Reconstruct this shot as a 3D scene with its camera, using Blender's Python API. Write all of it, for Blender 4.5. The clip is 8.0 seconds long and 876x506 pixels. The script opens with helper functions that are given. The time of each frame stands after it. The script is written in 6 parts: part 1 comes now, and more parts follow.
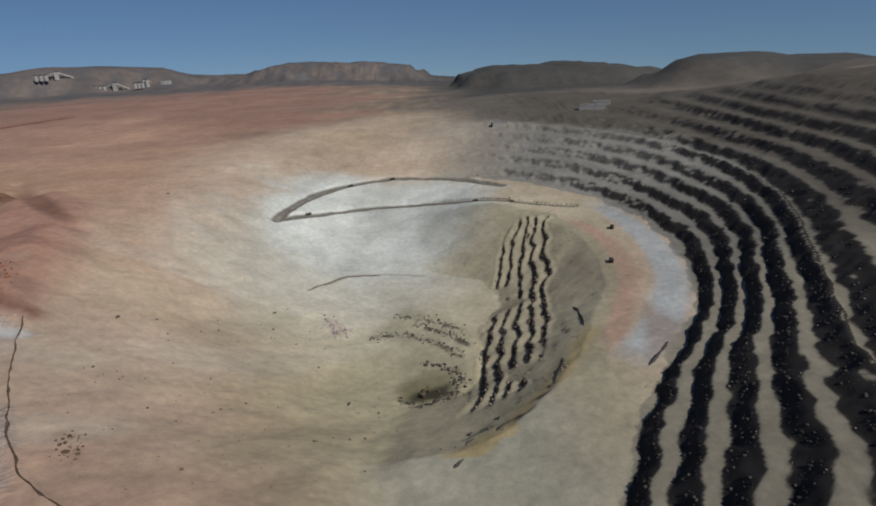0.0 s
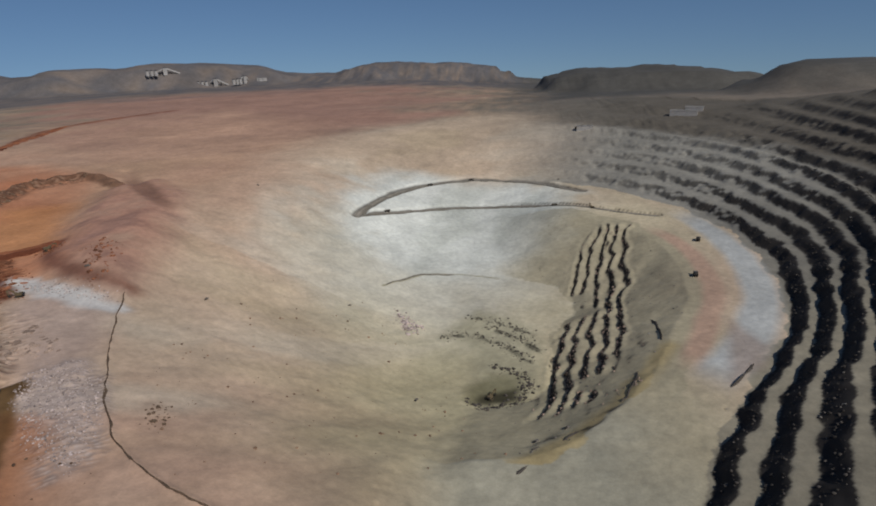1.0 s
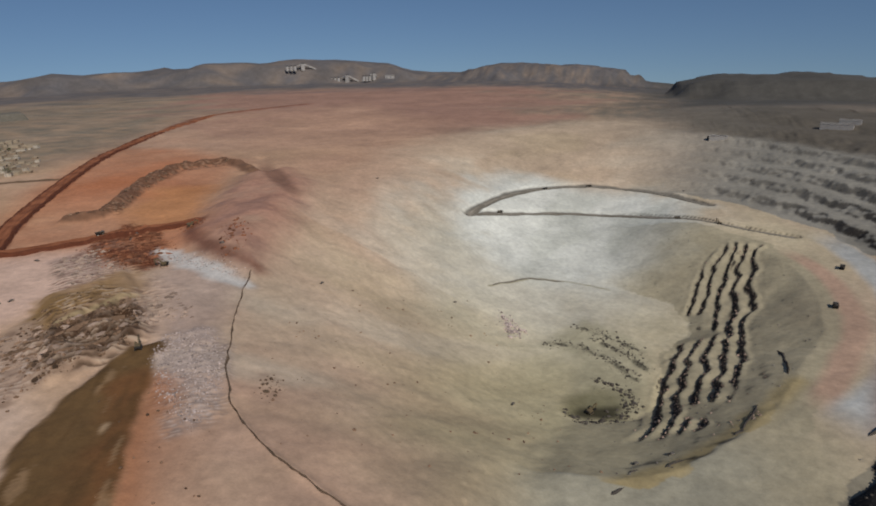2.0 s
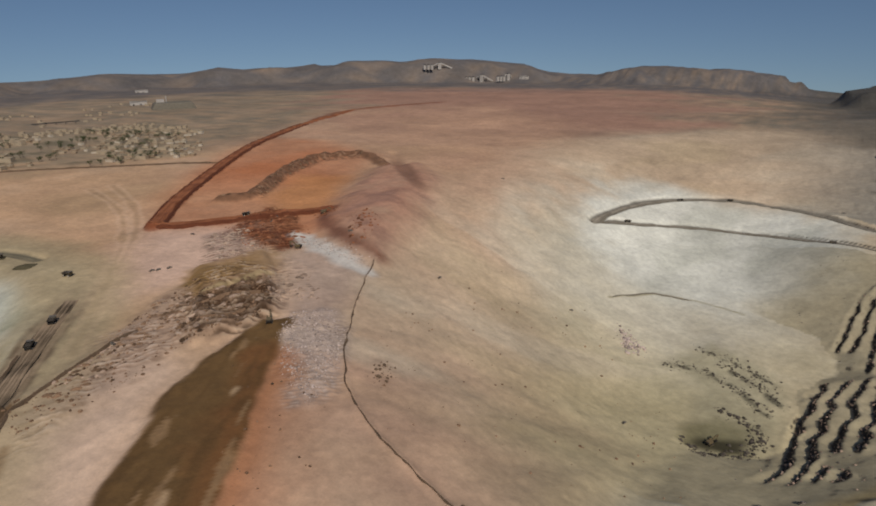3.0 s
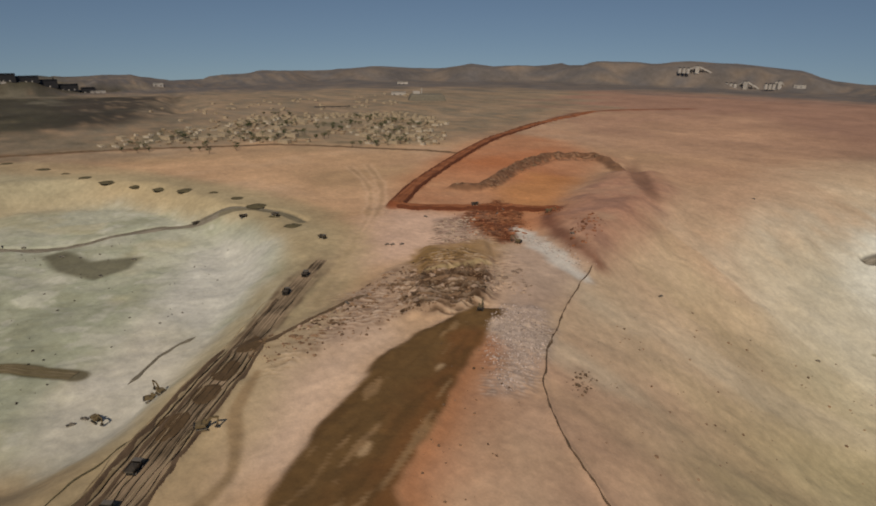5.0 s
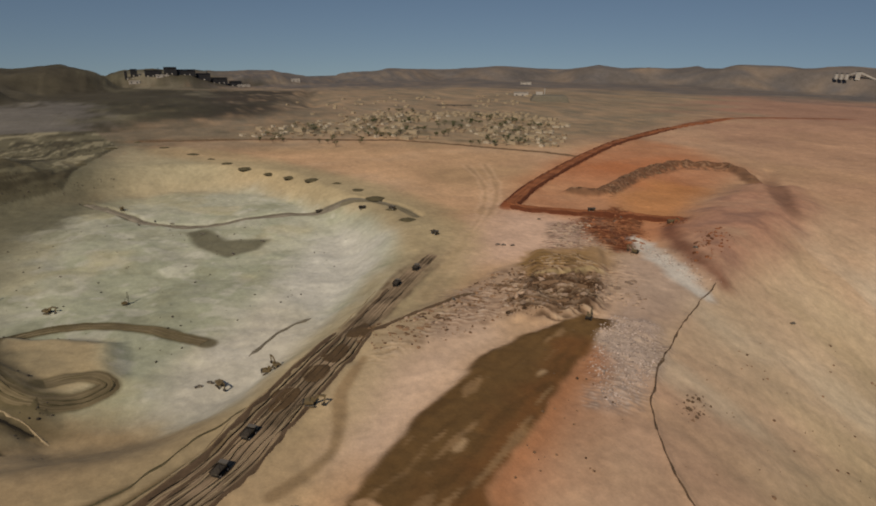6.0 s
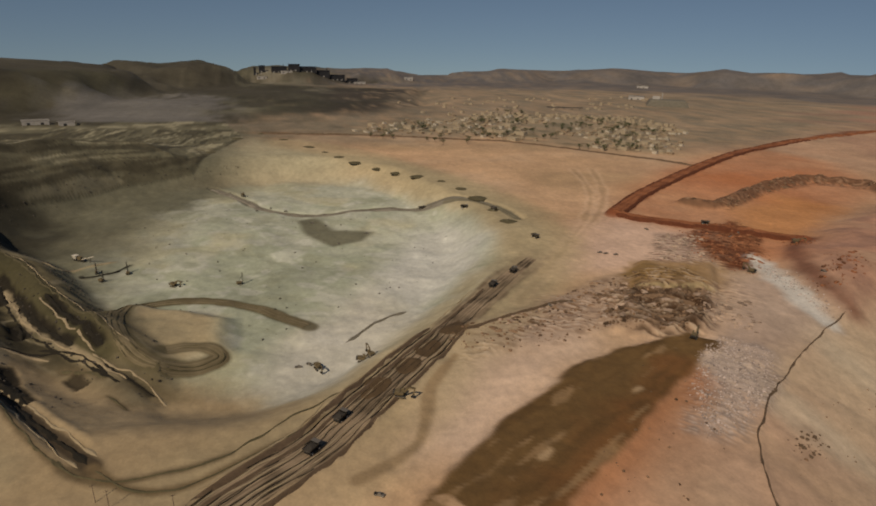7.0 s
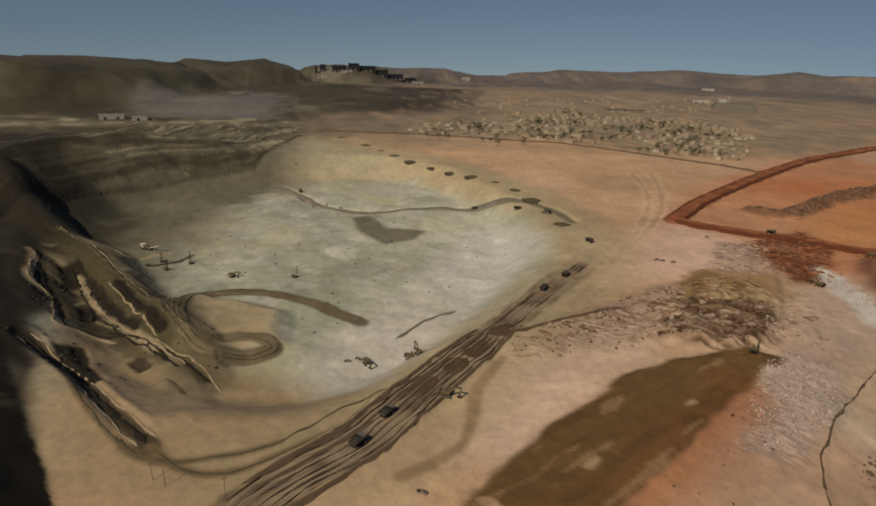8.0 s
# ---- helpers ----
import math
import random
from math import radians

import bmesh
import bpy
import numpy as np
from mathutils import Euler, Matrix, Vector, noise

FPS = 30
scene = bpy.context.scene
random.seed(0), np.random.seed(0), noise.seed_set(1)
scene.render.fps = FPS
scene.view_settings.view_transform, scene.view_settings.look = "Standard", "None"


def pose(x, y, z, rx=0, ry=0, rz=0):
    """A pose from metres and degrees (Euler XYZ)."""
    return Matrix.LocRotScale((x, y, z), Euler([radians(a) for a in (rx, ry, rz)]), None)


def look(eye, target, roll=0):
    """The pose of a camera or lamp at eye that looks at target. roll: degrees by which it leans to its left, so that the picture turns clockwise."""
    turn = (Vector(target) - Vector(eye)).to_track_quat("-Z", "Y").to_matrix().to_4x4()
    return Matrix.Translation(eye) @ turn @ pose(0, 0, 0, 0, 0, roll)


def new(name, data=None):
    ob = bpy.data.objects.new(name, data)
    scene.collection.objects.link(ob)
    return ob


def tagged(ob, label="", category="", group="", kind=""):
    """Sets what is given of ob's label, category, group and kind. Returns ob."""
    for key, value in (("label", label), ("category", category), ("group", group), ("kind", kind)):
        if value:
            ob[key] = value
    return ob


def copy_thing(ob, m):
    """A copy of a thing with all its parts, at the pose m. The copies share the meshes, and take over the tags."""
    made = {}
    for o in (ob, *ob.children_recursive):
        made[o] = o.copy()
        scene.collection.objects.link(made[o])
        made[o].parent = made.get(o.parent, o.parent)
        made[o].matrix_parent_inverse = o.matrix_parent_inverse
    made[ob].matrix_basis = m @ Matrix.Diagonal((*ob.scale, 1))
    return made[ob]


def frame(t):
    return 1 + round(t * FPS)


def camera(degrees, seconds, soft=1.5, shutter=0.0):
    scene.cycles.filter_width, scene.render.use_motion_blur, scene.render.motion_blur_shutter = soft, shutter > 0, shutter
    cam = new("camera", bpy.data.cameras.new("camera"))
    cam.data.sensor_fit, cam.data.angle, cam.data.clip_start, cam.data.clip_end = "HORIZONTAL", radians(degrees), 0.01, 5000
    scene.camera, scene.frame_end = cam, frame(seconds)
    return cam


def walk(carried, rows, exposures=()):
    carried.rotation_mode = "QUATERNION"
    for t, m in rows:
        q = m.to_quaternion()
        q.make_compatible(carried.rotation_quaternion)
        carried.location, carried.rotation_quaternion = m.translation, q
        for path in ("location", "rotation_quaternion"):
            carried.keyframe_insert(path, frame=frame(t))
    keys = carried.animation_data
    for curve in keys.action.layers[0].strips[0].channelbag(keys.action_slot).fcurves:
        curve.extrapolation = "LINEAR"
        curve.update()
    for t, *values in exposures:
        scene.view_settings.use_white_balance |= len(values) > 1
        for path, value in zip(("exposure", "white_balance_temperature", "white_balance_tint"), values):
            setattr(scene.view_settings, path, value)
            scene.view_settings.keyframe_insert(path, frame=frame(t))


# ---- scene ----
cam = camera(73.92, 8.0, soft=1.9)
EYE = (0.0, 0.0, 200.0)
# seconds, yaw, pitch, roll of a camera that turns where it hovers
TURN = [(0.0, 0.0, -20.6, -2.71), (0.5, 2.88, -20.39, -2.67), (1.0, 7.84, -20.19, -2.21),
        (1.5, 13.35, -19.98, -1.73), (3.0, 31.61, -19.6, -0.55), (3.5, 37.72, -19.53, -0.17),
        (4.0, 43.35, -19.5, 0.35), (5.5, 59.71, -19.79, 0.84), (6.0, 65.57, -19.88, 1.21),
        (6.5, 71.08, -19.99, 1.51), (7.0, 75.85, -20.1, 1.77), (7.5, 79.53, -20.21, 1.97),
        (8.0, 81.22, -20.25, 1.97)]


def gaze(yaw, pitch, roll):
    return pose(*EYE, 0, 0, yaw) @ pose(0, 0, 0, 90 + pitch, 0, 0) @ pose(0, 0, 0, 0, 0, roll)


walk(cam, [(t, gaze(a, p, r)) for t, a, p, r in TURN],
     exposures=[(0.0, -0.15, 5950, 10), (1.5, -0.12, 6050, 11), (3.5, -0.13, 6850, 12), (5.5, -0.2, 7550, 12), (8.0, -0.24, 7850, 12)])

# ---- sun and sky ----
SUN_AZ, SUN_EL = radians(-132), radians(44)     # the sun stands behind and to the right of the first view
world = bpy.data.worlds.new("sky")
scene.world = world
world.use_nodes = True
wn = world.node_tree
wn.nodes.clear()
sky = wn.nodes.new("ShaderNodeTexSky")
sky.sky_type, sky.sun_disc = "NISHITA", False
sky.sun_elevation, sky.sun_rotation = SUN_EL, -SUN_AZ
sky.air_density, sky.dust_density, sky.ozone_density = 1.0, 0.25, 5.0
place = wn.nodes.new("ShaderNodeTexCoord")
lift = wn.nodes.new("ShaderNodeVectorMath")
lift.operation = "ADD"
lift.inputs[1].default_value = (0, 0, 0.15)
back = wn.nodes.new("ShaderNodeBackground")
back.inputs["Strength"].default_value = 0.055
out = wn.nodes.new("ShaderNodeOutputWorld")
wn.links.new(place.outputs["Generated"], lift.inputs[0])
wn.links.new(lift.outputs[0], sky.inputs["Vector"])
wn.links.new(sky.outputs[0], back.inputs["Color"])
wn.links.new(back.outputs[0], out.inputs[0])
lamp = bpy.data.lights.new("sun", "SUN")
lamp.energy, lamp.angle, lamp.color = 3.1, radians(0.6), (1.0, 0.92, 0.80)
sun = new("sun", lamp)
sun.matrix_world = look((600, -600, 900), (600 + math.sin(SUN_AZ) * math.cos(SUN_EL) * 10,
                        -600 - math.cos(SUN_AZ) * math.cos(SUN_EL) * 10, 900 - math.sin(SUN_EL) * 10))


# ---- materials ----
def material(name, colour, rough=0.8, metal=0.0, vary=0.2, grain=0.5, bump=0.3, attribute="", pieces=0.0):
    """Colour with stains at one size and grain at another, a little relief."""
    m = bpy.data.materials.new(name)
    m.use_nodes = True
    nt = m.node_tree
    n, l = nt.nodes, nt.links
    b = n["Principled BSDF"]
    b.inputs["Roughness"].default_value, b.inputs["Metallic"].default_value = rough, metal
    b.inputs["Specular IOR Level"].default_value = 0.25
    co = n.new("ShaderNodeTexCoord")
    big, small = n.new("ShaderNodeTexNoise"), n.new("ShaderNodeTexNoise")
    big.inputs["Scale"].default_value, small.inputs["Scale"].default_value = 0.12 / grain, 1.0 / grain
    big.inputs["Detail"].default_value, small.inputs["Detail"].default_value = 6, 5
    for t in (big, small):
        l.new(co.outputs["Object"], t.inputs["Vector"])
    add = n.new("ShaderNodeMath")
    l.new(big.outputs["Fac"], add.inputs[0])
    l.new(small.outputs["Fac"], add.inputs[1])
    span = n.new("ShaderNodeMapRange")
    l.new(add.outputs[0], span.inputs["Value"])
    span.inputs["From Min"].default_value, span.inputs["From Max"].default_value = 0.6, 1.4
    span.inputs["To Min"].default_value, span.inputs["To Max"].default_value = 1 - vary, 1 + vary
    mul = n.new("ShaderNodeVectorMath")
    mul.operation = "SCALE"
    if attribute:
        src = n.new("ShaderNodeAttribute")
        src.attribute_name = attribute
        l.new(src.outputs["Color"], mul.inputs[0])
    else:
        mul.inputs[0].default_value = colour
    level = span.outputs[0]
    if pieces:
        each, spread, both = n.new("ShaderNodeNewGeometry"), n.new("ShaderNodeMapRange"), n.new("ShaderNodeMath")
        spread.inputs["To Min"].default_value, spread.inputs["To Max"].default_value = 1 - pieces, 1 + pieces
        both.operation = "MULTIPLY"
        l.new(each.outputs["Random Per Island"], spread.inputs["Value"])
        l.new(spread.outputs[0], both.inputs[0])
        l.new(level, both.inputs[1])
        level = both.outputs[0]
    l.new(level, mul.inputs["Scale"])
    l.new(mul.outputs[0], b.inputs["Base Color"])
    bu = n.new("ShaderNodeBump")
    bu.inputs["Strength"].default_value, bu.inputs["Distance"].default_value = bump, grain
    l.new(small.outputs["Fac"], bu.inputs["Height"])
    l.new(bu.outputs[0], b.inputs["Normal"])
    return m


def ground_material():
    """Bare soil: its colour with blotches, clods and grit, and relief at two sizes."""
    m = bpy.data.materials.new("soil")
    m.use_nodes = True
    n, l = m.node_tree.nodes, m.node_tree.links
    b = n["Principled BSDF"]
    b.inputs["Roughness"].default_value, b.inputs["Specular IOR Level"].default_value = 0.95, 0.2
    co, src = n.new("ShaderNodeTexCoord"), n.new("ShaderNodeAttribute")
    src.attribute_name = "soil"
    level, fields = None, []
    for size, vary in ((34, 0.12), (6.5, 0.12), (1.5, 0.07), (170, 0.16)):
        t, span = n.new("ShaderNodeTexNoise"), n.new("ShaderNodeMapRange")
        t.inputs["Scale"].default_value, t.inputs["Detail"].default_value, t.inputs["Roughness"].default_value = 1 / size, 5, 0.6
        l.new(co.outputs["Object"], t.inputs["Vector"])
        span.inputs["From Min"].default_value, span.inputs["From Max"].default_value = 0.3, 0.7
        span.inputs["To Min"].default_value, span.inputs["To Max"].default_value = 1 - vary, 1 + vary
        l.new(t.outputs["Fac"], span.inputs["Value"])
        fields.append(t.outputs["Fac"])
        if level is None:
            level = span.outputs[0]
        else:
            both = n.new("ShaderNodeMath")
            both.operation = "MULTIPLY"
            l.new(level, both.inputs[0])
            l.new(span.outputs[0], both.inputs[1])
            level = both.outputs[0]
    mul = n.new("ShaderNodeVectorMath")
    mul.operation = "SCALE"
    l.new(src.outputs["Color"], mul.inputs[0])
    l.new(level, mul.inputs["Scale"])
    l.new(mul.outputs[0], b.inputs["Base Color"])
    low, high = n.new("ShaderNodeBump"), n.new("ShaderNodeBump")
    low.inputs["Strength"].default_value, low.inputs["Distance"].default_value = 0.25, 1.4
    high.inputs["Strength"].default_value, high.inputs["Distance"].default_value = 0.15, 0.4
    l.new(fields[1], low.inputs["Height"])
    l.new(fields[2], high.inputs["Height"])
    l.new(low.outputs[0], high.inputs["Normal"])
    l.new(high.outputs[0], b.inputs["Normal"])
    return m


soil_material = ground_material()
rock_dark = material("dark_rock", (0.07, 0.06, 0.05), 0.9, vary=0.4, grain=0.8, bump=0.5, pieces=0.55)
rock_pale = material("pale_rock", (0.42, 0.345, 0.31), 0.9, vary=0.3, grain=0.8, bump=0.5, pieces=0.55)
rock_red = material("red_rock", (0.22, 0.09, 0.045), 0.9, vary=0.35, grain=0.8, bump=0.5, pieces=0.55)
rock_grey = material("grey_rock", (0.20, 0.18, 0.15), 0.9, vary=0.3, grain=0.8, bump=0.5, pieces=0.5)
spoil_brown = material("dark_spoil", (0.125, 0.078, 0.047), 0.95, vary=0.35, grain=0.9, bump=0.6, pieces=0.75)
rock_brown = material("brown_rubble", (0.19, 0.12, 0.075), 0.95, vary=0.35, grain=0.9, bump=0.6, pieces=0.55)
rock_dusty = material("dusty_rubble", (0.32, 0.235, 0.18), 0.95, vary=0.3, grain=0.9, bump=0.5, pieces=0.45)
earth_dark = material("dark_earth", (0.125, 0.085, 0.055), 0.95, vary=0.3, grain=0.7, bump=0.5)
patch_earth = material("patch_earth", (0.10, 0.064, 0.034), 0.9, vary=0.35, grain=1.2, bump=0.3)
earth_black = material("black_earth_and_shade", (0.02, 0.017, 0.012), 0.95, vary=0.35, grain=0.8, bump=0.5)
earth_pale = material("pale_sandy_earth", (0.34, 0.27, 0.175), 0.95, vary=0.2, grain=0.8, bump=0.4)
earth_olive = material("olive_earth", (0.10, 0.085, 0.048), 0.95, vary=0.3, grain=0.8, bump=0.5)
earth_red = material("dark_red_earth", (0.12, 0.038, 0.018), 0.95, vary=0.3, grain=0.7, bump=0.5)
earth_grey = material("grey_earth", (0.16, 0.145, 0.115), 0.95, vary=0.3, grain=0.7, bump=0.5)
yellow_paint = material("yellow_paint", (0.15, 0.115, 0.065), 0.55, vary=0.25, grain=0.6, bump=0.1)
white_paint = material("dusty_white_paint", (0.62, 0.57, 0.48), 0.6, vary=0.15, grain=0.6, bump=0.1)
steel = material("dark_steel", (0.06, 0.055, 0.05), 0.5, 0.6, vary=0.3, grain=0.5, bump=0.15)
bed_steel = material("worn_bed_steel", (0.20, 0.18, 0.155), 0.55, 0.4, vary=0.3, grain=0.5, bump=0.15)
rubber = material("tyre_rubber", (0.025, 0.024, 0.023), 0.85, vary=0.3, grain=0.3, bump=0.3)
glass = material("tinted_glass", (0.02, 0.025, 0.03), 0.08, vary=0.05, grain=1.0, bump=0.0)
plaster = [material("cream_plaster", (0.40, 0.325, 0.23), 0.9, vary=0.18, grain=1.5, bump=0.2),
           material("white_plaster", (0.52, 0.46, 0.37), 0.9, vary=0.15, grain=1.5, bump=0.2),
           material("mud_plaster", (0.30, 0.22, 0.145), 0.9, vary=0.2, grain=1.5, bump=0.3)]
roofing = material("roof_screed", (0.38, 0.31, 0.22), 0.9, vary=0.2, grain=1.5, bump=0.2)
door_paint = material("brown_door_paint", (0.12, 0.07, 0.04), 0.6, vary=0.2, grain=0.5, bump=0.1)
sheet_dark = material("dark_sheet_metal", (0.035, 0.035, 0.038), 0.55, 0.3, vary=0.35, grain=3.0, bump=0.2)
sheet_pale = material("pale_sheet_metal", (0.46, 0.43, 0.39), 0.5, 0.2, vary=0.2, grain=3.0, bump=0.2)
bark = material("bark", (0.10, 0.07, 0.045), 0.9, vary=0.3, grain=0.3, bump=0.5)
foliage = material("dusty_foliage", (0.055, 0.07, 0.03), 0.8, vary=0.4, grain=0.6, bump=0.3)
timber = material("weathered_timber", (0.16, 0.12, 0.09), 0.85, vary=0.3, grain=0.3, bump=0.3)


def rutted(name, base, rut, across=1.4, strength=0.8):
    """Earth road with wheel ruts along its length; the UV map runs in metres across and along."""
    m = bpy.data.materials.new(name)
    m.use_nodes = True
    n, l = m.node_tree.nodes, m.node_tree.links
    b = n["Principled BSDF"]
    b.inputs["Roughness"].default_value, b.inputs["Specular IOR Level"].default_value = 0.95, 0.2
    uv, mp = n.new("ShaderNodeUVMap"), n.new("ShaderNodeMapping")
    mp.inputs["Scale"].default_value = (1 / across, 1 / 55, 1)
    ruts, blotch = n.new("ShaderNodeTexNoise"), n.new("ShaderNodeTexNoise")
    ruts.inputs["Scale"].default_value, ruts.inputs["Detail"].default_value = 0.9, 4
    blotch.inputs["Scale"].default_value, blotch.inputs["Detail"].default_value = 0.035, 6
    l.new(uv.outputs[0], mp.inputs["Vector"])
    l.new(mp.outputs[0], ruts.inputs["Vector"])
    l.new(uv.outputs[0], blotch.inputs["Vector"])
    add = n.new("ShaderNodeMath")
    l.new(ruts.outputs["Fac"], add.inputs[0])
    l.new(blotch.outputs["Fac"], add.inputs[1])
    span = n.new("ShaderNodeMapRange")
    span.inputs["From Min"].default_value, span.inputs["From Max"].default_value = 0.82, 1.2
    span.inputs["To Max"].default_value = strength
    l.new(add.outputs[0], span.inputs["Value"])
    mix = n.new("ShaderNodeMix")
    mix.data_type = "RGBA"
    mix.inputs[6].default_value, mix.inputs[7].default_value = (*base, 1), (*rut, 1)
    l.new(span.outputs[0], mix.inputs[0])
    l.new(mix.outputs[2], b.inputs["Base Color"])
    bu = n.new("ShaderNodeBump")
    bu.inputs["Strength"].default_value, bu.inputs["Distance"].default_value = 0.5, 0.5
    l.new(ruts.outputs["Fac"], bu.inputs["Height"])
    l.new(bu.outputs[0], b.inputs["Normal"])
    return m


road_dirt = rutted("rutted_haul_road", (0.35, 0.26, 0.175), (0.05, 0.036, 0.022), 1.1, 1.0)
road_red = rutted("rutted_red_road", (0.34, 0.13, 0.06), (0.12, 0.036, 0.016), 3.0)
road_grey = rutted("rutted_grey_road", (0.30, 0.27, 0.22), (0.10, 0.088, 0.066), 1.6)
road_olive = rutted("rutted_olive_track", (0.24, 0.195, 0.12), (0.075, 0.06, 0.033), 1.3)
# ---- the lie of the land ----
def hashed(i, j, seed):
    h = (i * 374761393 + j * 668265263 + seed * 1274126177) & 0xFFFFFFFF
    h = ((h ^ (h >> 13)) * 1274126177) & 0xFFFFFFFF
    return ((h ^ (h >> 16)) & 0xFFFF) / 65535.0


def value_noise(x, y, seed):
    i, j = np.floor(x).astype(np.int64), np.floor(y).astype(np.int64)
    u, v = x - i, y - j
    u, v = u * u * (3 - 2 * u), v * v * (3 - 2 * v)
    a, b = hashed(i, j, seed), hashed(i + 1, j, seed)
    c, d = hashed(i, j + 1, seed), hashed(i + 1, j + 1, seed)
    return (a + (b - a) * u) * (1 - v) + (c + (d - c) * u) * v


def fbm(x, y, size, octaves=4, seed=0):
    """Noise from -1 to 1 whose largest lumps measure size metres."""
    total, gain, norm = 0.0, 1.0, 0.0
    for k in range(octaves):
        f = 2.0 ** k / size
        c, n = math.cos(0.6 + k * 1.1), math.sin(0.6 + k * 1.1)
        total = total + gain * (value_noise((x * c - y * n) * f + 17.3 * k, (x * n + y * c) * f - 9.1 * k, seed + k) * 2 - 1)
        norm, gain = norm + gain, gain * 0.5
    return total / norm * 1.5


def smooth(a, b, v):
    u = np.clip((v - a) / (b - a), 0, 1)
    return u * u * (3 - 2 * u)


def ring(theta, knots):
    """A closed outline as a distance for each bearing, from knots of (degrees, metres)."""
    a = np.array([k[0] for k in knots], float)
    r = np.array([k[1] for k in knots], float)
    a = np.concatenate([a - 360, a, a + 360])
    r = np.concatenate([r, r, r])
    deg = np.degrees(theta)
    return sum(w * np.interp(deg + o, a, r) for o, w in ((-9, .15), (-4.5, .2), (0, .3), (4.5, .2), (9, .15)))


def along(x, y, line, reach=130):
    """Distance from a polyline, and how far along it the nearest point lies, from 0 to 1."""
    px, py = [p[0] for p in line], [p[1] for p in line]
    box = (x > min(px) - reach) & (x < max(px) + reach) & (y > min(py) - reach) & (y < max(py) + reach)
    if np.ndim(x) and not box.all():
        far, part = np.full(x.shape, 1e9), np.zeros(x.shape)
        if box.any():
            far[box], part[box] = along(x[box], y[box], line, reach)
        return far, part
    best, pos = np.full(np.shape(x), 1e9), np.zeros(np.shape(x))
    n = len(line) - 1
    for k in range(n):
        (ax, ay), (bx, by) = line[k][:2], line[k + 1][:2]
        dx, dy = bx - ax, by - ay
        s = np.clip(((x - ax) * dx + (y - ay) * dy) / (dx * dx + dy * dy), 0, 1)
        d = np.hypot(x - ax - s * dx, y - ay - s * dy)
        near = d < best
        best = np.where(near, d, best)
        pos = np.where(near, (k + s) / n, pos)
    return best, pos


def curved(line, steps=3):
    """A polyline rounded into a flowing curve through the same points."""
    pts = [Vector((*p, 0)) if len(p) == 2 else Vector(p) for p in line]
    made = []
    for k in range(len(pts) - 1):
        p0, p1, p2, p3 = pts[max(k - 1, 0)], pts[k], pts[k + 1], pts[min(k + 2, len(pts) - 1)]
        for q in range(steps):
            u = q / steps
            made.append(0.5 * (2 * p1 + (p2 - p0) * u + (2 * p0 - 5 * p1 + 4 * p2 - p3) * u * u
                               + (3 * p1 - p0 - 3 * p2 + p3) * u ** 3))
    return [tuple(p[:2]) for p in made] + [tuple(pts[-1][:2])]


def within(x, y, outline, soft):
    """1 inside a closed outline, 0 outside, with a soft edge."""
    closed = list(outline) + [outline[0]]
    d, _ = along(x, y, closed)
    inside = np.zeros(np.shape(x), bool)
    for (ax, ay), (bx, by) in zip(closed[:-1], closed[1:]):
        if ay != by:
            inside ^= ((ay > y) != (by > y)) & (x < (bx - ax) * (y - ay) / (by - ay) + ax)
    return smooth(-soft, soft, np.where(inside, d, -d))


def band(d, width, soft):
    return 1 - smooth(width - soft, width + soft, d)


# the great pit: outlines about its middle for rim, berm and bottom
PIT = (-20.0, 620.0)
RIM = [(-110, 434), (-101, 441), (-92, 520), (-85, 580), (-79, 625), (-66, 522), (-46, 404), (-18, 380), (7, 439), (36, 566), (60, 720), (90, 900),
       (115, 720), (140, 480), (160, 400), (185, 370), (205, 372), (224, 384), (236, 408)]
BERM = [(-110, 330), (-98, 360), (-92, 430), (-84, 470), (-77, 404), (-71, 358), (-62, 316), (-53, 288), (-45, 282), (-34, 282), (-15, 290), (10, 315), (30, 355), (48, 413), (90, 520),
        (130, 350), (180, 270), (225, 255)]
STEP = [(-110, 290), (-85, 308), (-64, 243), (-42, 205), (-25, 192), (10, 215), (52, 282), (90, 330),
        (130, 240), (180, 190), (225, 200)]
FLOOR = [(-110, 170), (-77, 165), (-40, 75), (0, 70), (56, 140), (90, 150), (130, 110), (180, 80), (225, 100)]

CUT_FOOT = [(400, 8), (430, 18), (540, 36), (600, 46), (680, 64), (780, 84), (850, 102)]
CUTS = [(-2, 408), (40, 418), (82, 430), (100, 500), (128, 570), (146, 640), (172, 740), (182, 850), (128, 856), (80, 780), (52, 640), (24, 540), (8, 470)]

# the pale second pit
BASIN = (-600.0, 20.0)
BASIN_RIM = [(-20, 350), (-9, 330), (3, 285), (19, 236), (52, 208), (72, 212), (91, 210), (120, 242), (143, 292),
             (167, 430), (190, 480), (215, 470), (250, 430), (271, 350), (300, 330), (325, 350)]

